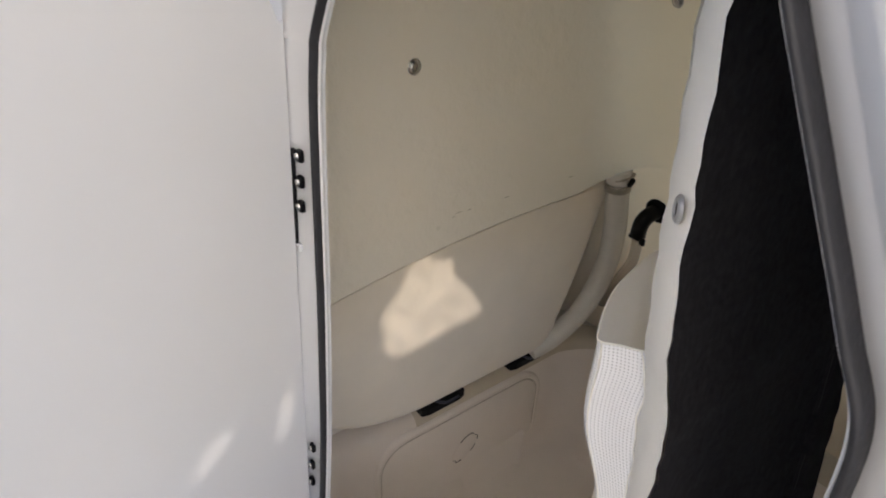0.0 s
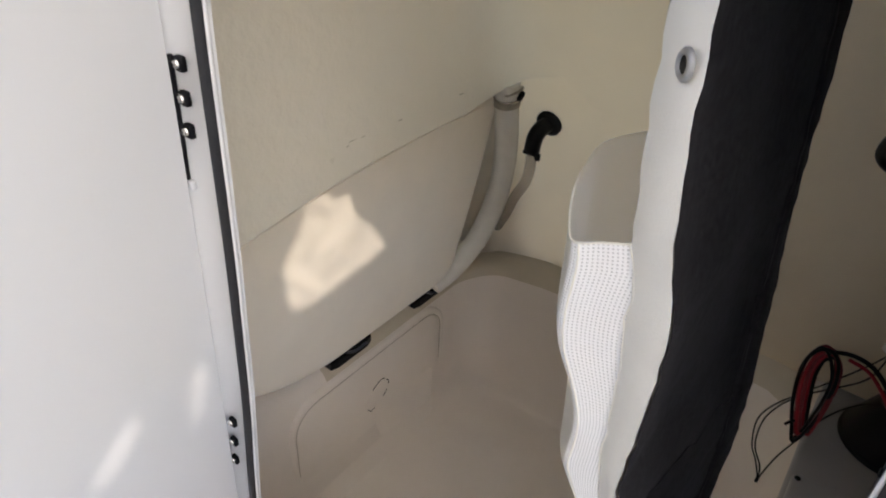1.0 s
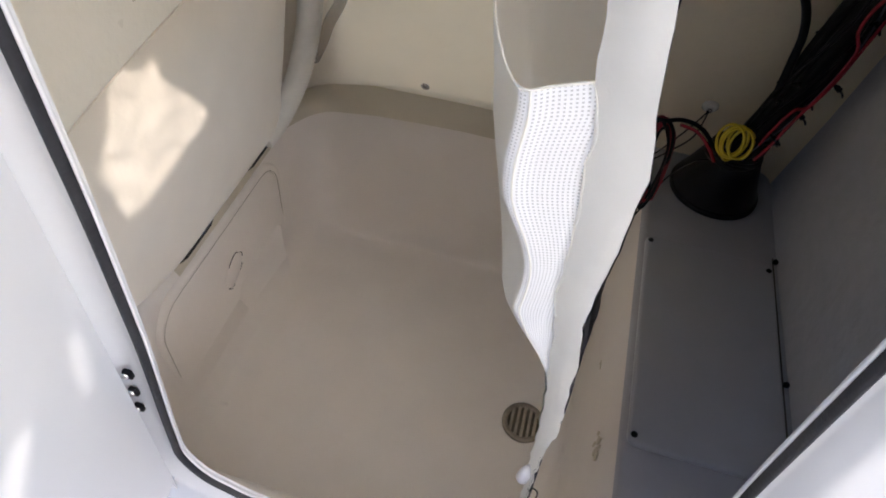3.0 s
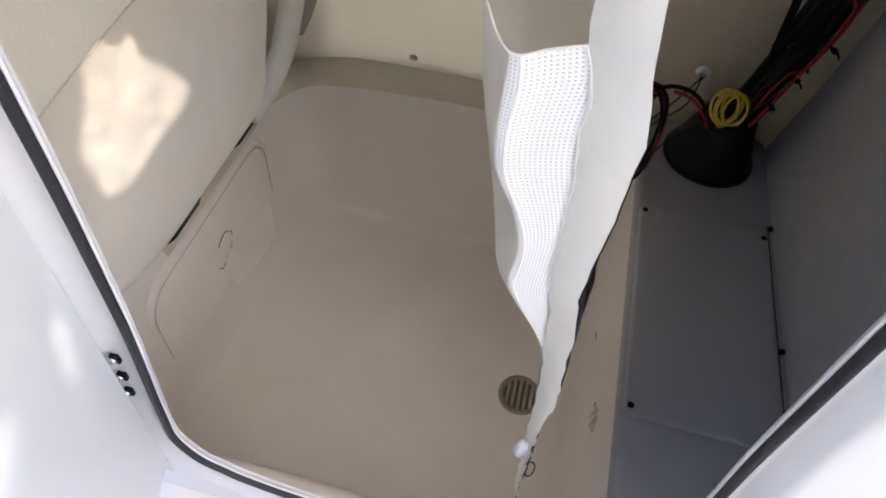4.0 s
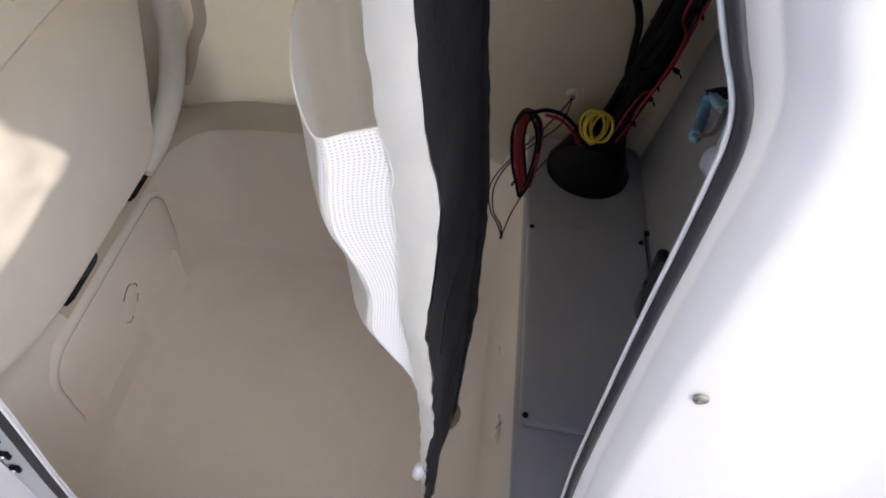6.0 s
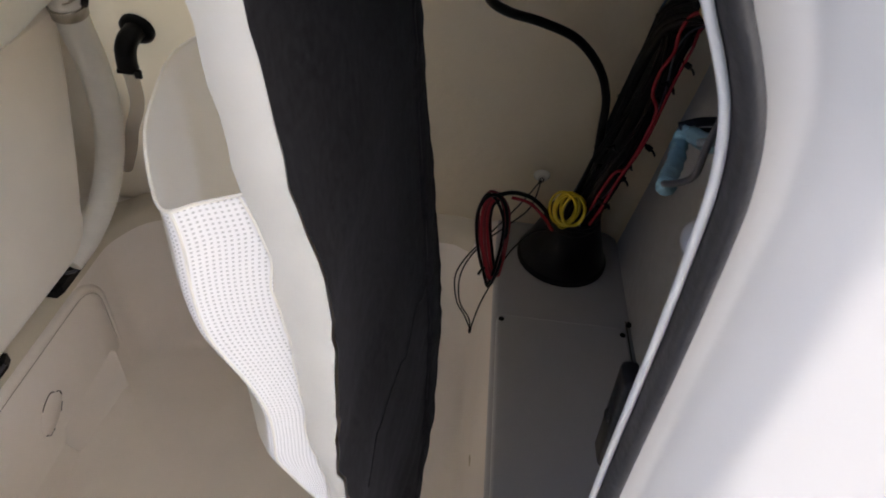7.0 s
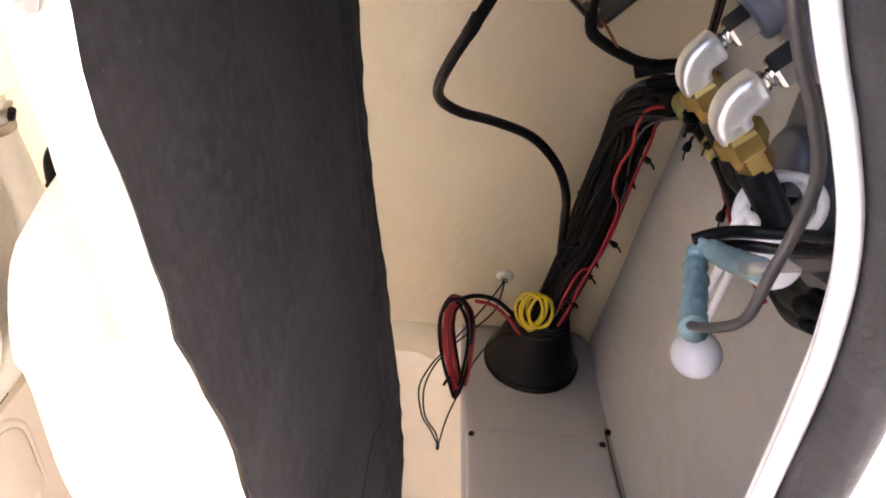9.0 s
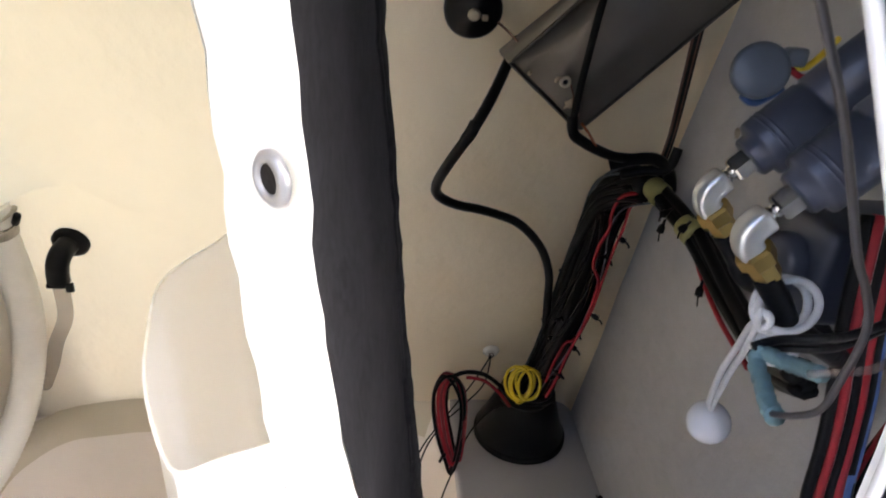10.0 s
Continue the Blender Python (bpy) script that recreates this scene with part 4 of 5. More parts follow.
part("red_wire", tube([(0.473, 0.972, 0.56), (0.482, 0.966, 0.600), (0.491, 0.963, 0.649), (0.503, 0.958, 0.701), (0.5095, 0.953, 0.750), (0.509, 0.947, 0.785), (0.495, 0.941, 0.813), (0.494, 0.934, 0.846), (0.500, 0.926, 0.875), (0.496, 0.916, 0.904), (0.500, 0.906, 0.929), (0.516, 0.90, 0.937)], 0.0023, 8), RED, bundle, "red wire along the bundle")
part("red_wire", tube([(0.468, 0.972, 0.59), (0.473, 0.970, 0.622), (0.485, 0.968, 0.664), (0.501, 0.965, 0.679), (0.513, 0.960, 0.730), (0.517, 0.952, 0.787), (0.518, 0.942, 0.832), (0.521, 0.930, 0.879), (0.519, 0.918, 0.911), (0.527, 0.905, 0.93)], 0.0021, 8), RED, bundle, "red wire along the bundle")
part("red_wire", tube([(0.549, 0.80, 0.916), (0.547, 0.76, 0.897), (0.543, 0.70, 0.882), (0.538, 0.63, 0.876)], 0.0026, 8), RED, bundle, "red wire along the bundle")
for c, r_ in (((0.535, 0.885, 0.945), 0.0145), ((0.546, 0.805, 0.931), 0.0150)):
    part("tape_band", tube_into(bmesh.new(), [Vector((c[0] + d * -0.12, c[1] + d, c[2] + d * 0.15)) for d in (-0.013, -0.0125, -0.011, -0.004, 0.002, 0.011, 0.0125, 0.013)], [r_ - 0.003, r_ - 0.0008, r_, r_ + 0.0006, r_ - 0.0004, r_, r_ - 0.0008, r_ - 0.003], 16), OLIVE, bundle, "olive tape band")
TIES = (((0.522, 0.936, 0.858), (0.6, -0.4, -0.25)), ((0.517, 0.958, 0.722), (0.6, -0.4, -0.25)), ((0.497, 0.968, 0.66), (0.6, -0.5, -0.2)), ((0.524, 0.780, 0.947), (-0.6, -0.4, -0.3)), ((0.53, 0.90, 0.972), (0.3, -0.6, 0.5)),
        ((0.531, 0.845, 0.917), (-0.4, -0.5, -0.6)), ((0.537, 0.74, 0.894), (-0.3, -0.5, -0.7)), ((0.482, 0.97, 0.61), (0.5, -0.7, 0.1)), ((0.522, 0.825, 0.944), (-0.7, -0.4, -0.2)), ((0.463, 0.975, 0.67), (-0.5, -0.7, 0.2)))
for c, d in TIES:
    c, d = Vector(c), Vector(d).normalized()
    tie = part("cable_tie", tube_into(bmesh.new(), [c - d * 0.010, c - d * 0.004, c, c + d * 0.007, c + d * 0.008], [0.0018, 0.0018, 0.0042, 0.0044, 0.002], 6), BLACK, bundle)
    part("tie_tail", tube([c + d * 0.006, c + d * 0.011 + Vector((0.001, 0, -0.002)), c + d * 0.013 + Vector((0.002, 0, -0.006))], 0.0016, 5, 3, flat=0.5), BLACK, tie)
# straps round the bundle
for i, u, w_ in ((1, 0.35, 0.0018), (5, 0.6, 0.0016)):
    a, b = Vector(AXIS[i]), Vector(AXIS[i + 1])
    c, d = a + (b - a) * u, ((b - a).normalized() + Vector((random.uniform(-0.15, 0.15), 0.1, 0))).normalized()
    part("strap", tube_into(bmesh.new(), [c - d * w_, c - d * w_ * 0.8, c + d * w_ * 0.8, c + d * w_], [0.024, 0.0278, 0.0278, 0.024], 14, flat=0.84), BLACK, bundle)
for k in range(9):
    a0, pts = k * 0.75 + 2.2, []
    for i, c in enumerate(AXIS[:8]):
        a = a0 + 0.5 * math.sin(i * 1.3 + k) + random.uniform(-0.15, 0.15)
        pts.append((c[0] + 0.0285 * math.cos(a), c[1] + 0.0245 * math.sin(a), c[2] + (0.015 * math.sin(a) if i > 5 else 0)))
    part("thin_wire", tube(pts, random.uniform(0.0012, 0.0022), 6, 5), BLACK if k % 4 else GREYPLASTIC, bundle)

for k in range(14):
    i, u, a = 1 + k % 6, (k * 0.37) % 1.0, -1.9 + 1.7 * math.sin(k * 2.4)
    c = Vector(AXIS[i]).lerp(Vector(AXIS[i + 1]), u) + Vector((0.0285 * math.cos(a), 0.0250 * math.sin(a), 0))
    part("wire_tie", tube_into(bmesh.new(), [c + Vector((-0.004, 0.002, -0.002)), c + Vector((0, -0.0015, 0)), c + Vector((0.005, 0.002, 0.002)), c + Vector((0.0075, -0.002, -0.003))], [0.0022, 0.0034, 0.0030, 0.0012], 6), BLACK, bundle)

coil = thing("yellow_wire_coil", "small coil of yellow wire tied above the boot", "wire coil", (0.437, 0.985, 0.56))
random.seed(9)
for k in range(6):
    tx, ty, rr, sh = random.uniform(-0.5, 0.5), random.uniform(-0.6, 0.6), random.uniform(0.85, 1.12), random.uniform(-0.004, 0.004)
    part("loop", tube([(0.435 + 0.0030 * (k - 2.5) + rr * 0.019 * math.cos(t) + sh, 0.982 + 0.008 * math.sin(t + tx) + 0.006 * ty * math.cos(t) - 0.002 * (k % 3), 0.5795 + rr * 0.025 * math.sin(t) + 0.006 * tx * math.cos(t)) for t in [2 * math.pi * j / 10 for j in range(10)]], 0.0024, 7, 4, True), YELLOW, coil)
part("end", tube([(0.423, 0.977, 0.560), (0.426, 0.974, 0.550), (0.434, 0.978, 0.543), (0.444, 0.984, 0.545)], 0.0024, 7, 4), YELLOW, coil)

red = thing("wire_coil", "coil of red and black wire hanging beside the boot", "wire coil", (0.335, 0.965, 0.50))
COIL = [(BLACK, 0.000, 0.0330, 0.078, 0.0029), (BLACK, -0.003, 0.0290, 0.073, 0.0026), (RED, 0.004, 0.0280, 0.070, 0.0030), (DARKRED, 0.006, 0.0250, 0.068, 0.0028), (RED, 0.009, 0.0230, 0.064, 0.0028),
        (BLACK, 0.010, 0.0170, 0.060, 0.0026), (DARKRED, 0.002, 0.0330, 0.073, 0.0027), (RED, 0.012, 0.0210, 0.066, 0.0027)]
for k, (mat, dx, w_, h_, r_) in enumerate(COIL):
    loop = [(0.322 + 1.0 * dx + w_ * math.cos(t) * (0.70 + 0.30 * math.sin(t)) + 0.007 * math.sin(t) * -1, 0.956 + 0.0022 * k + 0.022 * math.sin(t) + 0.003 * math.cos(2 * t + k), 0.516 + 0.8 * random.uniform(-0.006, 0.006) + h_ * math.sin(t)) for t in [2 * math.pi * j / 14 for j in range(14)]]
    part("loop", tube(loop, r_, 7, 4, True), mat, red)
part("lead", tube([(0.318, 0.978, 0.590), (0.345, 0.99, 0.592), (0.375, 0.992, 0.586), (0.400, 0.992, 0.566), (0.42, 0.995, 0.54)], 0.0036, 7), BLACK, red)
part("lead", tube([(0.345, 0.985, 0.586), (0.375, 0.985, 0.579), (0.402, 0.982, 0.556), (0.42, 0.985, 0.53)], 0.0028, 7), RED, red)
part("end_sleeve", lathe([(0.0, 0), (0.005, 0.002), (0.004, 0.012), (0, 0.013)], (0.3285, 0.942, 0.430), (0.2, 0, 1), 10), RED, red)
part("cable_tie", tube([(0.318, 0.94, 0.47), (0.312, 0.935, 0.468), (0.308, 0.93, 0.462)], 0.0022, 6, 3), BLACK, red)

lead = thing("loose_wire", "thin black twisted wire hanging from a clear wall clip", "wire", (0.40, 1.075, 0.565))
W1 = [(0.3975, 1.070, 0.568), (0.375, 1.045, 0.545), (0.345, 1.02, 0.515), (0.311, 1.0, 0.477), (0.284, 0.975, 0.452), (0.271, 0.955, 0.425), (0.279, 0.935, 0.388), (0.294, 0.927, 0.366), (0.3075, 0.922, 0.338)]
W2 = [(0.3975, 1.070, 0.566), (0.385, 1.04, 0.53), (0.35, 1.02, 0.50), (0.320, 1.0, 0.482), (0.292, 0.97, 0.462), (0.279, 0.95, 0.430), (0.284, 0.93, 0.393), (0.303, 0.924, 0.362), (0.3085, 0.921, 0.338)]
W3 = [(0.3095, 0.921, 0.340), (0.318, 0.932, 0.385), (0.333, 0.945, 0.43), (0.355, 0.97, 0.48), (0.385, 0.98, 0.52), (0.41, 0.985, 0.53)]
for w in (W1, W2, W3):
    part("strand", tube(w, 0.0013, 6), BLACK, lead)
part("wire_end", lathe([(0.0, 0), (0.003, 0.003), (0.0026, 0.016), (0, 0.018)], (0.3085, 0.9215, 0.3245), (0, 0, 1), 10), BLACK, lead)
wc = thing("wire_clip", "small clear plastic wire clip on the far wall", "clip", (0.402, back_y(0.56), 0.565))
part("clip_base", lathe([(0.014, 0), (0.014, 0.003), (0.010, 0.007), (0.006, 0.008), (0.005, 0.004), (0, 0.004)], (0.3975, back_y(0.5735) - 0.001, 0.5735), (0, -1, -0.31), 24), CLIP, wc)
part("clip_eye", tube([(0.3975 + 0.004 * math.cos(t), back_y(0.568) - 0.010, 0.568 + 0.004 * math.sin(t)) for t in [2 * math.pi * j / 8 for j in range(8)]], 0.0012, 6, 3, True), STEEL, wc)

# ---- loose black cable in front of the far wall ----
cable = thing("black_cable", "thick black cable looping from the metal tray to the bundle", "cable", (0.30, 0.85, 1.0))
part("sheath", tube([(0.362, 0.945, 1.135), (0.3365, 0.892, 1.088), (0.312, 0.842, 1.053), (0.293, 0.826, 1.022), (0.276, 0.842, 0.985), (0.266, 0.872, 0.948), (0.271, 0.893, 0.925), (0.295, 0.908, 0.908), (0.335, 0.928, 0.893), (0.385, 0.95, 0.868), (0.425, 0.97, 0.825), (0.448, 0.985, 0.775), (0.455, 0.992, 0.725), (0.462, 0.998, 0.66)], 0.0060, 10, 6), BLACK, cable)
part("collar", tube([(0.298, 0.829, 1.033), (0.294, 0.826, 1.024), (0.289, 0.829, 1.014)], 0.0069, 10, 3), BLACK, cable)
part("bare_strip", tube([(0.3365, 0.8855, 1.0845), (0.327, 0.865, 1.068), (0.3155, 0.842, 1.050)], 0.0024, 8, 4), DRAINBAR, cable, "bare metal braid")
second = thing("black_cable", "black cable running from the metal tray to the bundle", "cable", (0.41, 0.83, 1.01))
part("sheath", tube([(0.404, 0.848, 1.040), (0.408, 0.848, 1.022), (0.424, 0.856, 1.010), (0.447, 0.868, 0.998), (0.473, 0.880, 0.988), (0.51, 0.895, 0.982), (0.535, 0.905, 0.975), (0.545, 0.91, 0.95)], 0.0060, 10, 6), BLACK, second)
part("upper_lead", tube([(0.405, 0.847, 1.035), (0.406, 0.845, 1.07), (0.409, 0.843, 1.11), (0.414, 0.845, 1.155), (0.425, 0.855, 1.21)], 0.0042, 8, 6), BLACK, second)
part("orange_wire", tube([(0.414, 0.845, 1.034), (0.424, 0.850, 1.024), (0.434, 0.856, 1.012), (0.442, 0.862, 1.002)], 0.0015, 6, 4), ORANGE, second, "thin orange wire")
part("branch", tube([(0.47, 0.89, 0.975), (0.50, 0.885, 0.985), (0.525, 0.885, 0.985), (0.545, 0.89, 0.968), (0.552, 0.89, 0.945)], 0.0075, 10, 5), BLACK, second)
part("branch", tube([(0.49, 0.90, 0.96), (0.515, 0.89, 0.970), (0.54, 0.885, 0.975), (0.548, 0.888, 1.0)], 0.006, 10, 5), BLACK, second)
riser = thing("wire_run", "bundle of thin brown and black wires running up the corner", "wires", (0.55, 0.92, 1.0))
for k in range(5):
    part("wire", tube([(0.536 + 0.0018 * k, 0.905, 0.965), (0.540 + 0.0016 * k, 0.902, 1.01), (0.535 + 0.0018 * k, 0.890, 1.06), (0.527 + 0.002 * k, 0.872, 1.135), (0.52 + 0.002 * k, 0.85, 1.25), (0.52, 0.84, 1.45)], 0.0018, 6, 4), BLACK if k % 3 else BROWN, riser)

seam = part("corner_seam", tube_into(bmesh.new(), [Vector((0.5615 + 0.0008 * math.sin(z * 40), back_y(z) - 0.0065, z)) for z in [0.44 + 0.02 * k for k in range(50)]], 0.0016, 6), RUST)
tagged(seam, "thin brown line in the corner of the compartment", "sealant", kind="structure")

# ---- metal tray above ----
tray = thing("metal_tray", "dark grey sheet metal equipment tray fixed overhead", "tray", (0.405, 0.89, 1.03))


def tray_place(a, b, c):
    """a along the long side, b into the depth, c along the short side."""
    return Vector((0.4165, 0.858, 1.0245)) + a * Vector((0.70, 0.0, 0.715)) + c * Vector((-0.78, 0.0, 0.625)) + Vector((0, b, 0))


def tray_slab(a0, a1, b0, b1, c0, c1):
    bm = bmesh.new()
    v = [bm.verts.new(tray_place(a, b, c)) for a in (a0, a1) for b in (b0, b1) for c in (c0, c1)]
    for q in ((0, 1, 3, 2), (4, 6, 7, 5), (0, 4, 5, 1), (2, 3, 7, 6), (0, 2, 6, 4), (1, 5, 7, 3)):
        bm.faces.new([v[i] for i in q])
    bmesh.ops.bevel(bm, geom=bm.edges[:], offset=0.0015, segments=2, affect="EDGES")
    return bm


part("front_face", tray_slab(0, 0.34, 0, 0.003, 0.0, 0.108), TRAY, tray)
part("bottom_face", tray_slab(-0.001, 0.34, 0.0, 0.10, -0.0035, 0.0), TRAY, tray)
part("end_face", tray_slab(-0.004, -0.001, 0.0, 0.10, 0.0, 0.108), TRAY, tray)
part("flange", tray_slab(-0.003, 0.34, -0.012, 0.10, 0.108, 0.112), TRAY, tray)
part("tray_eyelet", lathe([(0.0030, 0.0), (0.0030, 0.0022), (0.0042, 0.0030), (0.0062, 0.0022), (0.0064, 0.0)], tray_place(0.024, 0, 0.052), (0, -1, 0), 16), DRAINBAR, tray, "worn metal eyelet")
part("eyelet_hole", lathe([(0.0031, 0.0004), (0, 0.0004)], tray_place(0.024, 0, 0.052), (0, -1, 0), 12), BLACK, tray)
part("tag_wire", tube([tray_place(0.026, -0.004, 0.047), tray_place(0.020, -0.005, 0.036), tray_place(0.012, -0.004, 0.026), tray_place(0.007, -0.004, 0.012)], 0.0009, 6, 4), BROWN, tray)
for a_, c_, r_ in ((0.012, 0.030, 0.009), (0.020, 0.060, 0.005), (0.006, 0.014, 0.006), (0.004, 0.085, 0.004)):
    random.seed(int(a_ * 9000))
    ringp = [(a_ + r_ * random.uniform(0.5, 1.1) * math.cos(2 * math.pi * k / 12), c_ + 0.7 * r_ * random.uniform(0.5, 1.1) * math.sin(2 * math.pi * k / 12)) for k in range(12)]
    part("rust_spot", loft([[tray_place(max(0.002, a), b, max(0.002, c)) for a, c in ringp] for b in (0.0005, -0.0004)], True, True), RUST, tray, "brown rust spot")

horn = thing("round_speaker", "round black fitting with a bright centre screw", "fitting", (0.286, 0.90, 1.133))
part("body", lathe([(0.031, 0), (0.031, 0.010), (0.026, 0.016), (0.010, 0.018), (0.008, 0.020), (0, 0.020)], (0.2927, back_y(1.1375), 1.1375), (0, -1, -0.31), 32), BLACK, horn)
part("centre_screw", lathe([(0.007, 0), (0.006, 0.003), (0.003, 0.004), (0, 0.003)], (0.2927, back_y(1.1375) - 0.020, 1.132), (0, -1, -0.31), 16), DULLSTEEL, horn)
part("terminal", box(0.301, 0.307, 0.875, 0.885, 1.127, 1.133, 0.001), DULLSTEEL, horn)
part("wire", tube([(0.315, 0.895, 1.128), (0.33, 0.89, 1.118), (0.345, 0.885, 1.105)], 0.0014, 6, 4), BROWN, horn)

# ---- steering lines and fittings close to the opening ----


def hydraulic_line(y, x0, z0, last):
    """An elbow fitting with a hex nut on a dark metal cylinder that slants up to the side."""
    t = thing("steering_fitting", "chromed elbow fitting on a dark metal cylinder", "hydraulic fitting", (x0, y, z0), "steering fittings")
    base = Vector((x0, y, z0))
    d = Vector((0.68, -0.02, 0.73)).normalized()
    turn_at, r = base + Vector((0.0075, 0, -0.001)), 0.0078
    leg = turn_at + Vector((-0.707, 0, 0.707)) * r
    tip = leg + d * 0.0190
    body = part("cylinder", lathe([(0.0, 0), (0.0095, 0.0), (0.0104, 0.0012), (0.0106, 0.005), (0.0140, 0.0060), (0.0149, 0.008), (0.0149, 0.034), (0.0140, 0.0345), (0.0140, 0.037), (0.0150, 0.0375), (0.0150, 0.10), (0, 0.10)], tip, d, 32), DARKCYL, t)
    for h in (0.0125, 0.0150):
        part("ring", lathe([(0.0146, h - 0.0008), (0.0153, h - 0.0005), (0.0153, h + 0.0005), (0.0146, h + 0.0008)], tip, d, 32), DARKCYL, body)
    part("hex_nut", lathe([(0.0, -0.0090), (0.0058, -0.0090), (0.0068, -0.0078), (0.0068, 0.0), (0, 0)], tip, d, 6), STEEL, t, smooth=False)
    part("stem", lathe([(0.0036, -0.0135), (0.0036, -0.0115), (0.0030, -0.0113), (0.0030, -0.0105), (0.0036, -0.0103), (0.0036, -0.0085)], tip, d, 14), STEEL, t)
    # a forged elbow of rounded square section
    bend = [leg + d * 0.0060, leg + d * 0.0050, leg + d * 0.0022]
    bend += [turn_at + r * Vector((math.cos(radians(135 + 9 * k)), 0, math.sin(radians(135 + 9 * k)))) for k in range(11)]
    down = bend[-1] + Vector((0.68, 0, -0.73)) * 0.003
    bend += [bend[-1] + Vector((0.68, 0, -0.73)) * 0.002, down]
    section = []
    for k in range(24):
        a = 2 * math.pi * k / 24
        c_, s_ = math.cos(a), math.sin(a)
        r_ = 0.0059 / (abs(c_) ** 4 + abs(s_) ** 4) ** 0.25
        section.append((r_ * c_, r_ * s_))
    rows = []
    for i, p in enumerate(bend):
        along = (bend[min(i + 1, len(bend) - 1)] - bend[max(i - 1, 0)]).normalized()
        out_ = along.cross(Vector((0, 1, 0))).normalized()
        g = 0.84 if i in (0, len(bend) - 1) else 1.0
        rows.append([p + out_ * u * g + Vector((0, v * g, 0)) for u, v in section])
    part("elbow", loft(rows, True, True), SATIN, t)
    part("brass_nut", lathe([(0.0, 0.0), (0.0075, 0.0), (0.0085, 0.0015), (0.0085, 0.008), (0.0066, 0.0095), (0.0060, 0.018), (0, 0.018)], down - Vector((0.001, 0, -0.002)), (0.68, 0.0, -0.73), 6), BRASS, t, smooth=False)
    part("line", tube([down + Vector((0.009, 0, -0.011)), down + Vector((0.020, 0.0, -0.024)), down + Vector((0.034, 0.004, -0.040)), last, (0.555, 0.52, 0.93)], 0.0058, 12), BLACK, t)
    return t


hydraulic_line(0.459, 0.3612, 1.1040, (0.45, 0.49, 1.03))
hydraulic_line(0.417, 0.3605, 1.1025, (0.45, 0.44, 1.02))

cap = thing("plug_cover", "round grey-blue plastic socket cover with a hinge lug", "socket cover", (0.405, 0.52, 1.153))
part("lid", lathe([(0.0, 0.003), (0.0125, 0.003), (0.0150, 0.0015), (0.0150, -0.003), (0.0, -0.003)], (0.405, 0.52, 1.153), (-0.3, -0.85, 0.25), 28), GREYPLASTIC, cap)
part("lug", box(0.416, 0.428, 0.516, 0.524, 1.156, 1.166, 0.002), GREYPLASTIC, cap)
part("wire", tube([(0.420, 0.518, 1.158), (0.432, 0.522, 1.156), (0.450, 0.53, 1.171)], 0.0018, 6, 4), YELLOW, cap)
part("wire", tube([(0.420, 0.517, 1.155), (0.433, 0.521, 1.151), (0.452, 0.53, 1.164)], 0.0018, 6, 4), RED, cap)
part("wire", tube([(0.402, 0.525, 1.138), (0.412, 0.528, 1.134), (0.43, 0.535, 1.141)], 0.0022, 6, 4), BLUE, cap)
screw("screw", (0.5645, 0.80, 1.045), (-1, 0, 0), 0.005, "tarnished screw in the painted console side", DULLSTEEL)


def ball_cord(ball, points, rb=0.0140):
    """A bungee ball tie: a plastic ball on a double elastic cord."""
    t = thing("ball_bungee", "white plastic ball on a double elastic cord", "bungee", tuple(ball), "ball bungees")
    b = Vector(ball)
    part("ball", lathe([(0.0, -rb)] + [(rb * math.cos(a), rb * math.sin(a)) for a in [math.pi * (k / 14 - 0.5) for k in range(1, 14)]] + [(0.0, rb)], b, sides=28), BALLWHITE, t)
    for line in points:
        part("cord", tube([tuple(b + Vector((-0.002, -0.002, rb * 0.85)))] + line, 0.0019, 8), CORD, t)
    return t


ball_cord((0.4205, 0.490, 0.9365), [[(0.4086, 0.478, 0.9640), (0.3990, 0.462, 0.9985), (0.3885, 0.440, 1.0310), (0.3800, 0.424, 1.0520), (0.3745, 0.413, 1.0620)],
                                   [(0.4119, 0.478, 0.9645), (0.4060, 0.464, 0.9974), (0.3975, 0.448, 1.0180), (0.3890, 0.434, 1.0370), (0.3820, 0.423, 1.0510), (0.3760, 0.413, 1.0600)]])
ball_cord((0.4120, 0.446, 1.0280), [[(0.400, 0.432, 1.044), (0.388, 0.421, 1.055)]], 0.0122)
ring = thing("elastic_loop", "white elastic cord looped round a hydraulic line", "cord", (0.39, 0.418, 1.07))
for k in range(2):
    part("cord", tube([(0.3905 - 0.0015 * k + (0.0130 - 0.0010 * k) * math.cos(a), 0.4180 + 0.0082 * math.sin(a) + 0.0035 * k, 1.0676 - 0.002 * k + 0.0037 * math.cos(a) + (0.0083 + 0.001 * k) * math.sin(a)) for a in [2 * math.pi * j / 12 for j in range(12)]], 0.0019, 8, 5, True), CORD, ring)
part("knot", tube([(0.3735, 0.4115, 1.0649), (0.3749, 0.4100, 1.0678), (0.3780, 0.4100, 1.0645), (0.3769, 0.4108, 1.0599), (0.3738, 0.4115, 1.0605), (0.3719, 0.4100, 1.0654), (0.3743, 0.4115, 1.0690)], 0.0021, 8, 6), CORD, ring)

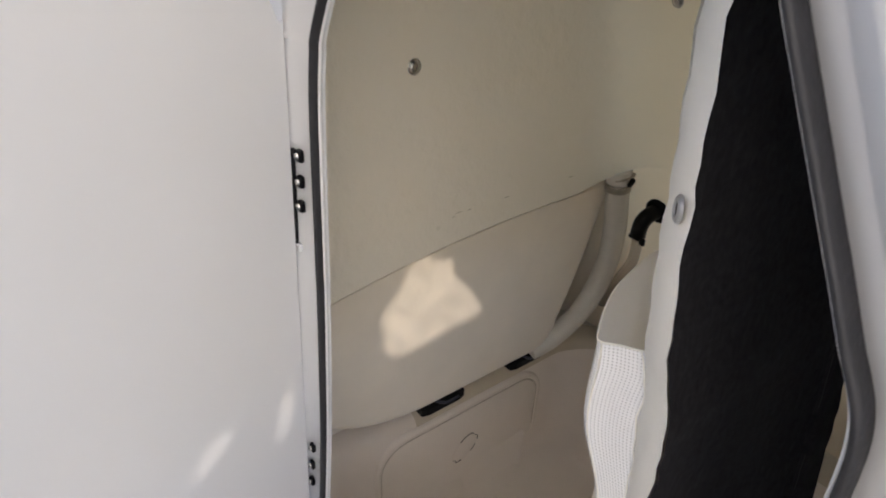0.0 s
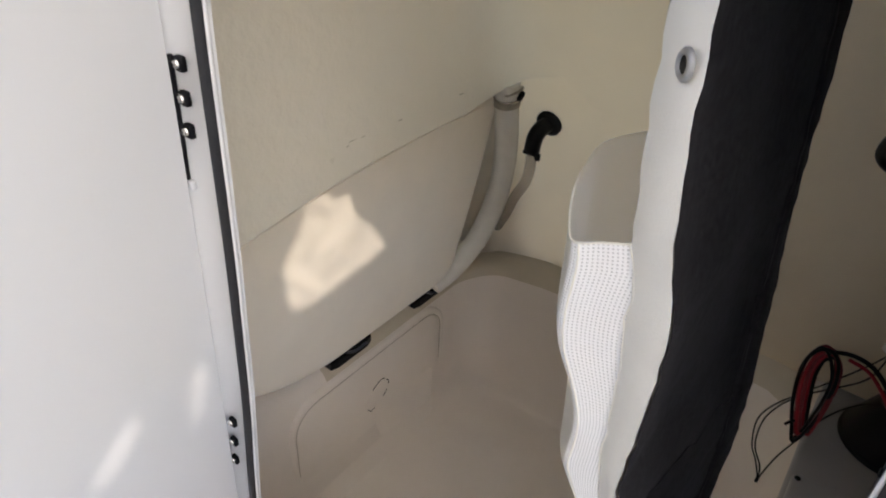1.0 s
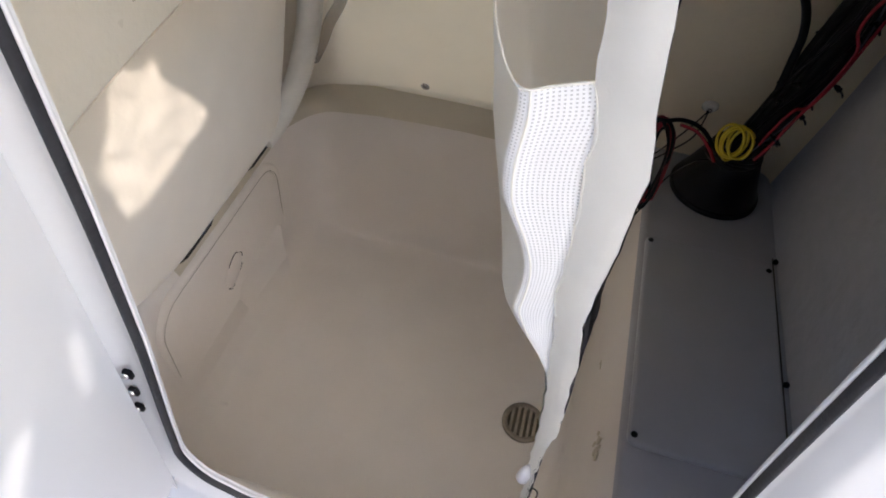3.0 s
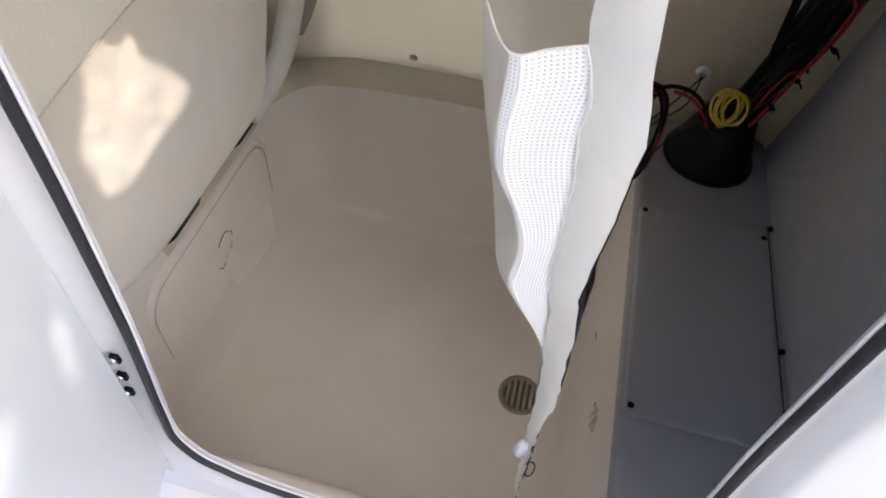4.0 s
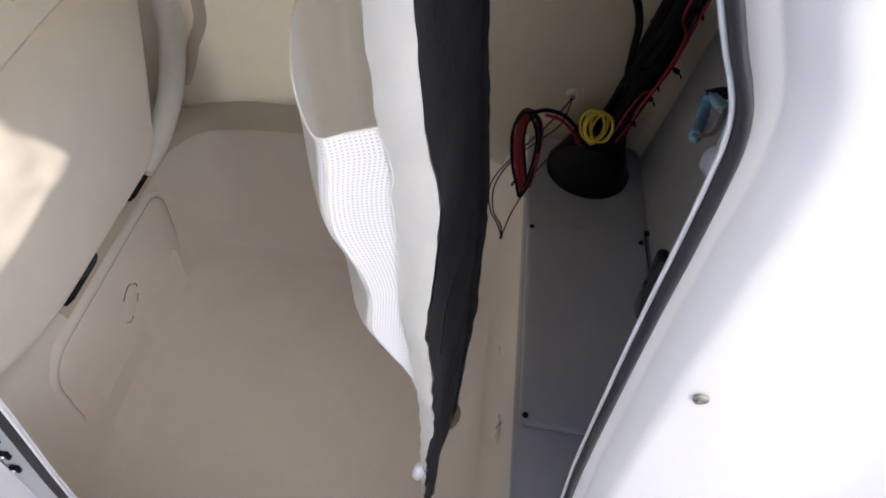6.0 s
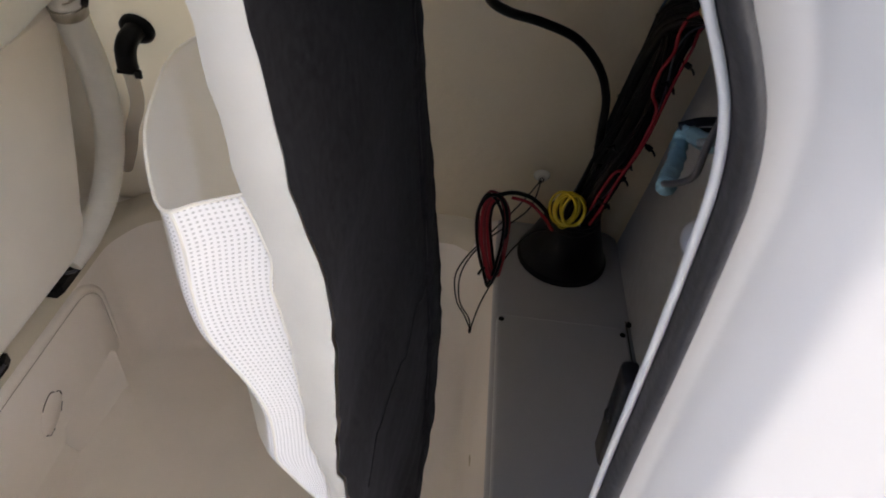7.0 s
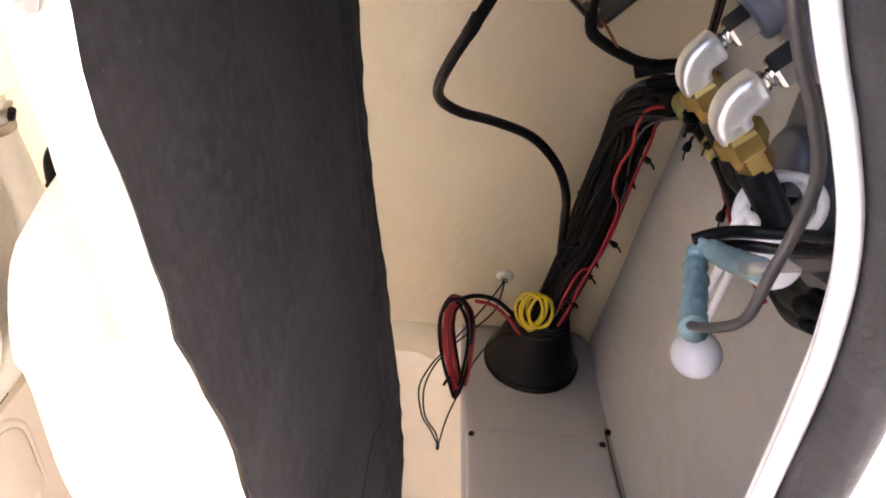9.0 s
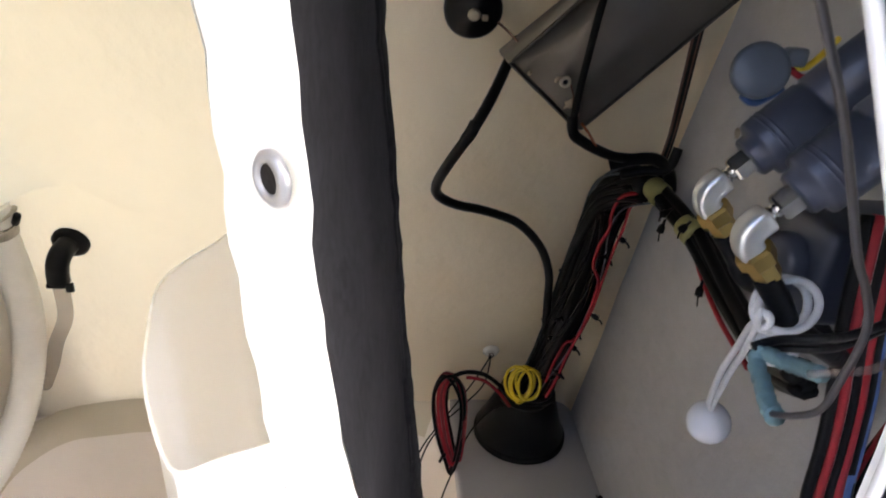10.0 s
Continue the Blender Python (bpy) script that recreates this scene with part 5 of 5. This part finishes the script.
plug = thing("taped_lead", "grey lead with teal tape wound round its loop", "cable", (0.33, 0.345, 1.095))
part("lead", tube([(0.4581, 0.4000, 1.1184), (0.4181, 0.3850, 1.0884), (0.3762, 0.3620, 1.0898), (0.3522, 0.3500, 1.0953), (0.3362, 0.3470, 1.0963), (0.3282, 0.3470, 1.0933)], 0.0017, 8), BLACK, plug)
part("lead", tube([(0.4581, 0.4050, 1.1084), (0.4181, 0.3880, 1.0824), (0.3762, 0.3640, 1.0838), (0.3522, 0.3510, 1.0903), (0.3392, 0.3480, 1.0923), (0.3292, 0.3475, 1.0903)], 0.0015, 8), BLACK, plug)
part("lead", tube([(0.3189, 0.3170, 1.0913), (0.3199, 0.3110, 1.0958), (0.3214, 0.3050, 1.1028), (0.3199, 0.3010, 1.1138), (0.3202, 0.3000, 1.1310), (0.3157, 0.3000, 1.1420), (0.3102, 0.3000, 1.1510), (0.2962, 0.3000, 1.1800), (0.2782, 0.3030, 1.2150), (0.2652, 0.3100, 1.2600)], 0.0010, 8), DARKLEAD, plug, "thin dark lead")
part("tape", tube([(0.3312, 0.3470, 1.0938), (0.3292, 0.3440, 1.0893), (0.3267, 0.3350, 1.0883), (0.3227, 0.3250, 1.0888), (0.3197, 0.3165, 1.0908)], [0.0027 + 0.0004 * math.sin(k * 2.3) for k in range(21)], 10, 5), TEAL, plug, "rough teal tape")
part("tape", tube([(0.3317, 0.3465, 1.0923), (0.3322, 0.3370, 1.0953), (0.3302, 0.3250, 1.1013), (0.3272, 0.3150, 1.1068)], [0.0025 + 0.0004 * math.sin(k * 2.9) for k in range(16)], 10, 5), TEAL, plug, "rough teal tape")
part("clear_sleeve", tube([(0.3232, 0.3150, 1.1068), (0.3282, 0.3120, 1.1098), (0.3412, 0.3120, 1.1128), (0.3662, 0.3300, 1.1148)], 0.0012, 8, 3), CLEAR, plug, "clear plastic sleeve")

power = thing("battery_cables", "red, black and blue battery cables looping inside the wall", "cables", (0.46, 0.43, 0.95))
for k, (m_, dx, dz) in enumerate(((RED, 0.0, 0.0), (BLACK, -0.006, -0.004), (RED, 0.010, 0.006), (BLACK, 0.0055, 0.001), (BLUE, 0.016, 0.004), (BLACK, 0.015, 0.012), (CORD, 0.003, -0.006))):
    r_ = 0.0032 if m_ is not CORD else 0.0016
    part("cable", tube([(0.446 + dx, 0.452, 1.10), (0.444 + dx, 0.438, 1.045), (0.449 + dx, 0.432, 1.005), (0.454 + dx, 0.430, 0.968), (0.458 + dx, 0.430, 0.938 + dz), (0.466 + dx * 0.8, 0.431, 0.9205 + dz), (0.477 + dx * 0.5, 0.434, 0.921 + dz), (0.487 + dx * 0.4, 0.44, 0.945 + dz), (0.51, 0.45, 1.0 + dz), (0.535, 0.46, 1.06)], r_, 9), m_, power)
block = thing("switch_block", "dark grey battery switch block on the console side", "switch", (0.50, 0.46, 1.08))
part("housing", box(0.430, 0.562, 0.455, 0.51, 1.032, 1.088, 0.006, 3), DARKCYL, block)
part("knob", lathe([(0.016, 0), (0.016, 0.008), (0.013, 0.011), (0, 0.011)], (0.430, 0.480, 1.060), (-1, 0, 0), 20), DARKCYL, block)

# ---- small things on the front wall ----
screw("screw", (0.365, 0.2612, 0.959), (0, -1, 0), 0.0032, "stainless steel screw in the outer console wall", DULLSTEEL)
knob = thing("door_stop", "small white round fitting on the outer console wall", "fitting", (0.402, 0.262, 1.112))
part("base", lathe([(0.0075, 0), (0.0075, 0.003), (0.005, 0.005), (0, 0.0055)], (0.4095, 0.2627, 1.110), (0, -1, 0), 24), BALLWHITE, knob)
catch = thing("door_catch", "black catch plate fixed inside the door lip", "catch", (0.322, 0.300, 1.01))
part("plate", box(0.3185, 0.3245, 0.2825, 0.2935, 0.9935, 1.041, 0.002, turn=Matrix.Rotation(radians(-3), 4, "Y")), BLACK, catch)
part("plate_screw", lathe([(0.003, 0), (0.002, 0.0015), (0, 0.001)], (0.3190, 0.288, 1.018), (-1, 0, 0), 10), BLACK, catch)

# ---- outside: deck, water, unseen sheet and walls that shape the light ----
deck = part("deck", box(-1.6, 1.6, -3.5, 0.262, 0.02, 0.12, 0.01), DECK)
tagged(deck, "off-white nonskid boat deck", "deck", kind="structure")
for side, (x0, x1, y0, y1) in enumerate(((-1.34, -0.63, 0.262, 2.5), (0.75, 1.34, 0.262, 2.5), (-0.63, 0.75, 1.27, 2.5))):
    side_deck = part("deck_%d" % (side + 1), box(x0, x1, y0, y1, 0.02, 0.12, 0.0), DECK)
    tagged(side_deck, "off-white nonskid boat deck beside the console", "deck", kind="structure")
bow = part("wall_bow", loft([[(-1.34, 2.5, z), (-1.1, 3.1, z), (-0.6, 3.6, z), (0, 3.85, z), (0.6, 3.6, z), (1.1, 3.1, z), (1.34, 2.5, z)] for z in (-0.6, 0.3, 0.86)], True, True), GELCOAT)
tagged(bow, "plain white boat bow", "wall", kind="structure")
# Boat sides out of view, added to block and bounce low sky light.
for side, (x0, x1, y0, y1) in enumerate(((-1.34, -1.26, -3.2, 2.5), (1.26, 1.34, -3.2, 2.5), (-1.34, 1.34, -3.28, -3.2))):
    rail = part("gunwale_%d" % (side + 1), box(x0, x1, y0, y1, 0.02, 0.86, 0.02, 3), GELCOAT)
    tagged(rail, "unseen plain white boat side that blocks low sky", "wall", kind="structure")
water = part("water", loft([[(-400, -400, -0.6), (400, -400, -0.6)], [(-400, 400, -0.6), (400, 400, -0.6)]]), WATER)
tagged(water, "calm dark water round the boat", "water", kind="structure")
# Unseen sheet added overhead; HOLE is traced back from the tank's sun patch.
TOP_Z = 1.95
HOLE = []
for y, z in ((0.535, 0.778), (0.563, 0.784), (0.592, 0.762), (0.611, 0.766), (0.617, 0.752), (0.615, 0.734), (0.650, 0.696), (0.689, 0.636), (0.665, 0.623),
             (0.634, 0.627), (0.598, 0.620), (0.514, 0.611), (0.488, 0.626), (0.484, 0.646), (0.488, 0.664), (0.476, 0.699), (0.515, 0.742), (0.524, 0.765)):
    p = Vector((-0.325, y, z))
    q = p + SUN_WAY * ((TOP_Z - p.z) / SUN_WAY.z)
    HOLE.append((q.x, q.y))


def sun_print(centre, across, along, wide, high):
    """The outline, on the unseen sheet, of a cut-out that lights an oval round a place."""
    row = []
    for k in range(10):
        a = 2 * math.pi * k / 10
        p = Vector(centre) + Vector(across) * wide * math.cos(a) * (1 + 0.2 * math.sin(3 * a)) + Vector(along) * high * math.sin(a)
        q = p + SUN_WAY * ((TOP_Z - p.z) / SUN_WAY.z)
        row.append((q.x, q.y))
    return row


# Cut-outs for the sun patch on the tank and two on the door.
loops = [HOLE]
loops.append(sun_print((-0.123, 0.150, 0.800), (0.2, -0.97, 0), (-0.15, 0.7, 0.55), 0.010, 0.030))
loops.append(sun_print((-0.143, 0.236, 0.785), (0.2, -0.97, 0), (0.0, 0.25, 0.95), 0.007, 0.032))
loops.append([(-0.1, -1.9), (2.4, -1.9), (2.4, 0.35), (-0.1, 0.35)])
bm = bmesh.new()
for lp in loops:
    ring_v = [bm.verts.new((x, y, TOP_Z)) for x, y in lp]
    for i in range(len(ring_v)):
        bm.edges.new((ring_v[i], ring_v[(i + 1) % len(ring_v)]))
bmesh.ops.triangle_fill(bm, use_beauty=True, edges=bm.edges)
sun_sheet = part("light_sheet", bm, LIGHTSHEET, smooth=False)
for lp in loops[:3]:
    hx, hy = sum(x for x, y in lp) / len(lp), sum(y for x, y in lp) / len(lp)
    bm = bmesh.new()
    bm.faces.new([bm.verts.new((x + (x - hx) * 0.03, y + (y - hy) * 0.03, TOP_Z + 0.002)) for x, y in lp])
    bmesh.ops.triangulate(bm, faces=bm.faces)
    part("dimming_pane", bm, SHEER, sun_sheet, "unseen sheer pane that dims a sun patch", smooth=False)
# Unseen block added to hold back light, as a person standing there would.
near = part("near_blocker", box(-0.02, 0.26, -0.31, -0.25, 0.12, 1.74, 0.02, 3), RUBBER)
tagged(near, "unseen dark block that keeps light out of the opening", "wall", kind="structure")
# Unseen sheet added to stop light passing the far wall beside the bundle.
outer = part("wall_outer", loft([[(x, back_y(z) + d, z) for x, d in ((0.14, 0.020), (0.74, 0.020), (0.74, 0.035), (0.14, 0.035))] for z in (0.30, 0.7, 1.1, 1.53)], True, True), BLOCKER, smooth=False)
tagged(outer, "unseen dark sheet that stops light through the far wall's right half", "wall", kind="structure")
# Unseen wall added to cut the low sky light on the front.
behind = part("wall_behind", box(-1.26, 1.26, -1.30, -1.22, 0.12, 1.70, 0.02, 3), DECK)
tagged(behind, "unseen off-white wall that blocks low light from behind", "wall", kind="structure")
tagged(sun_sheet, "unseen translucent sheet with cut-outs that place the sun patches", "roof", kind="structure")
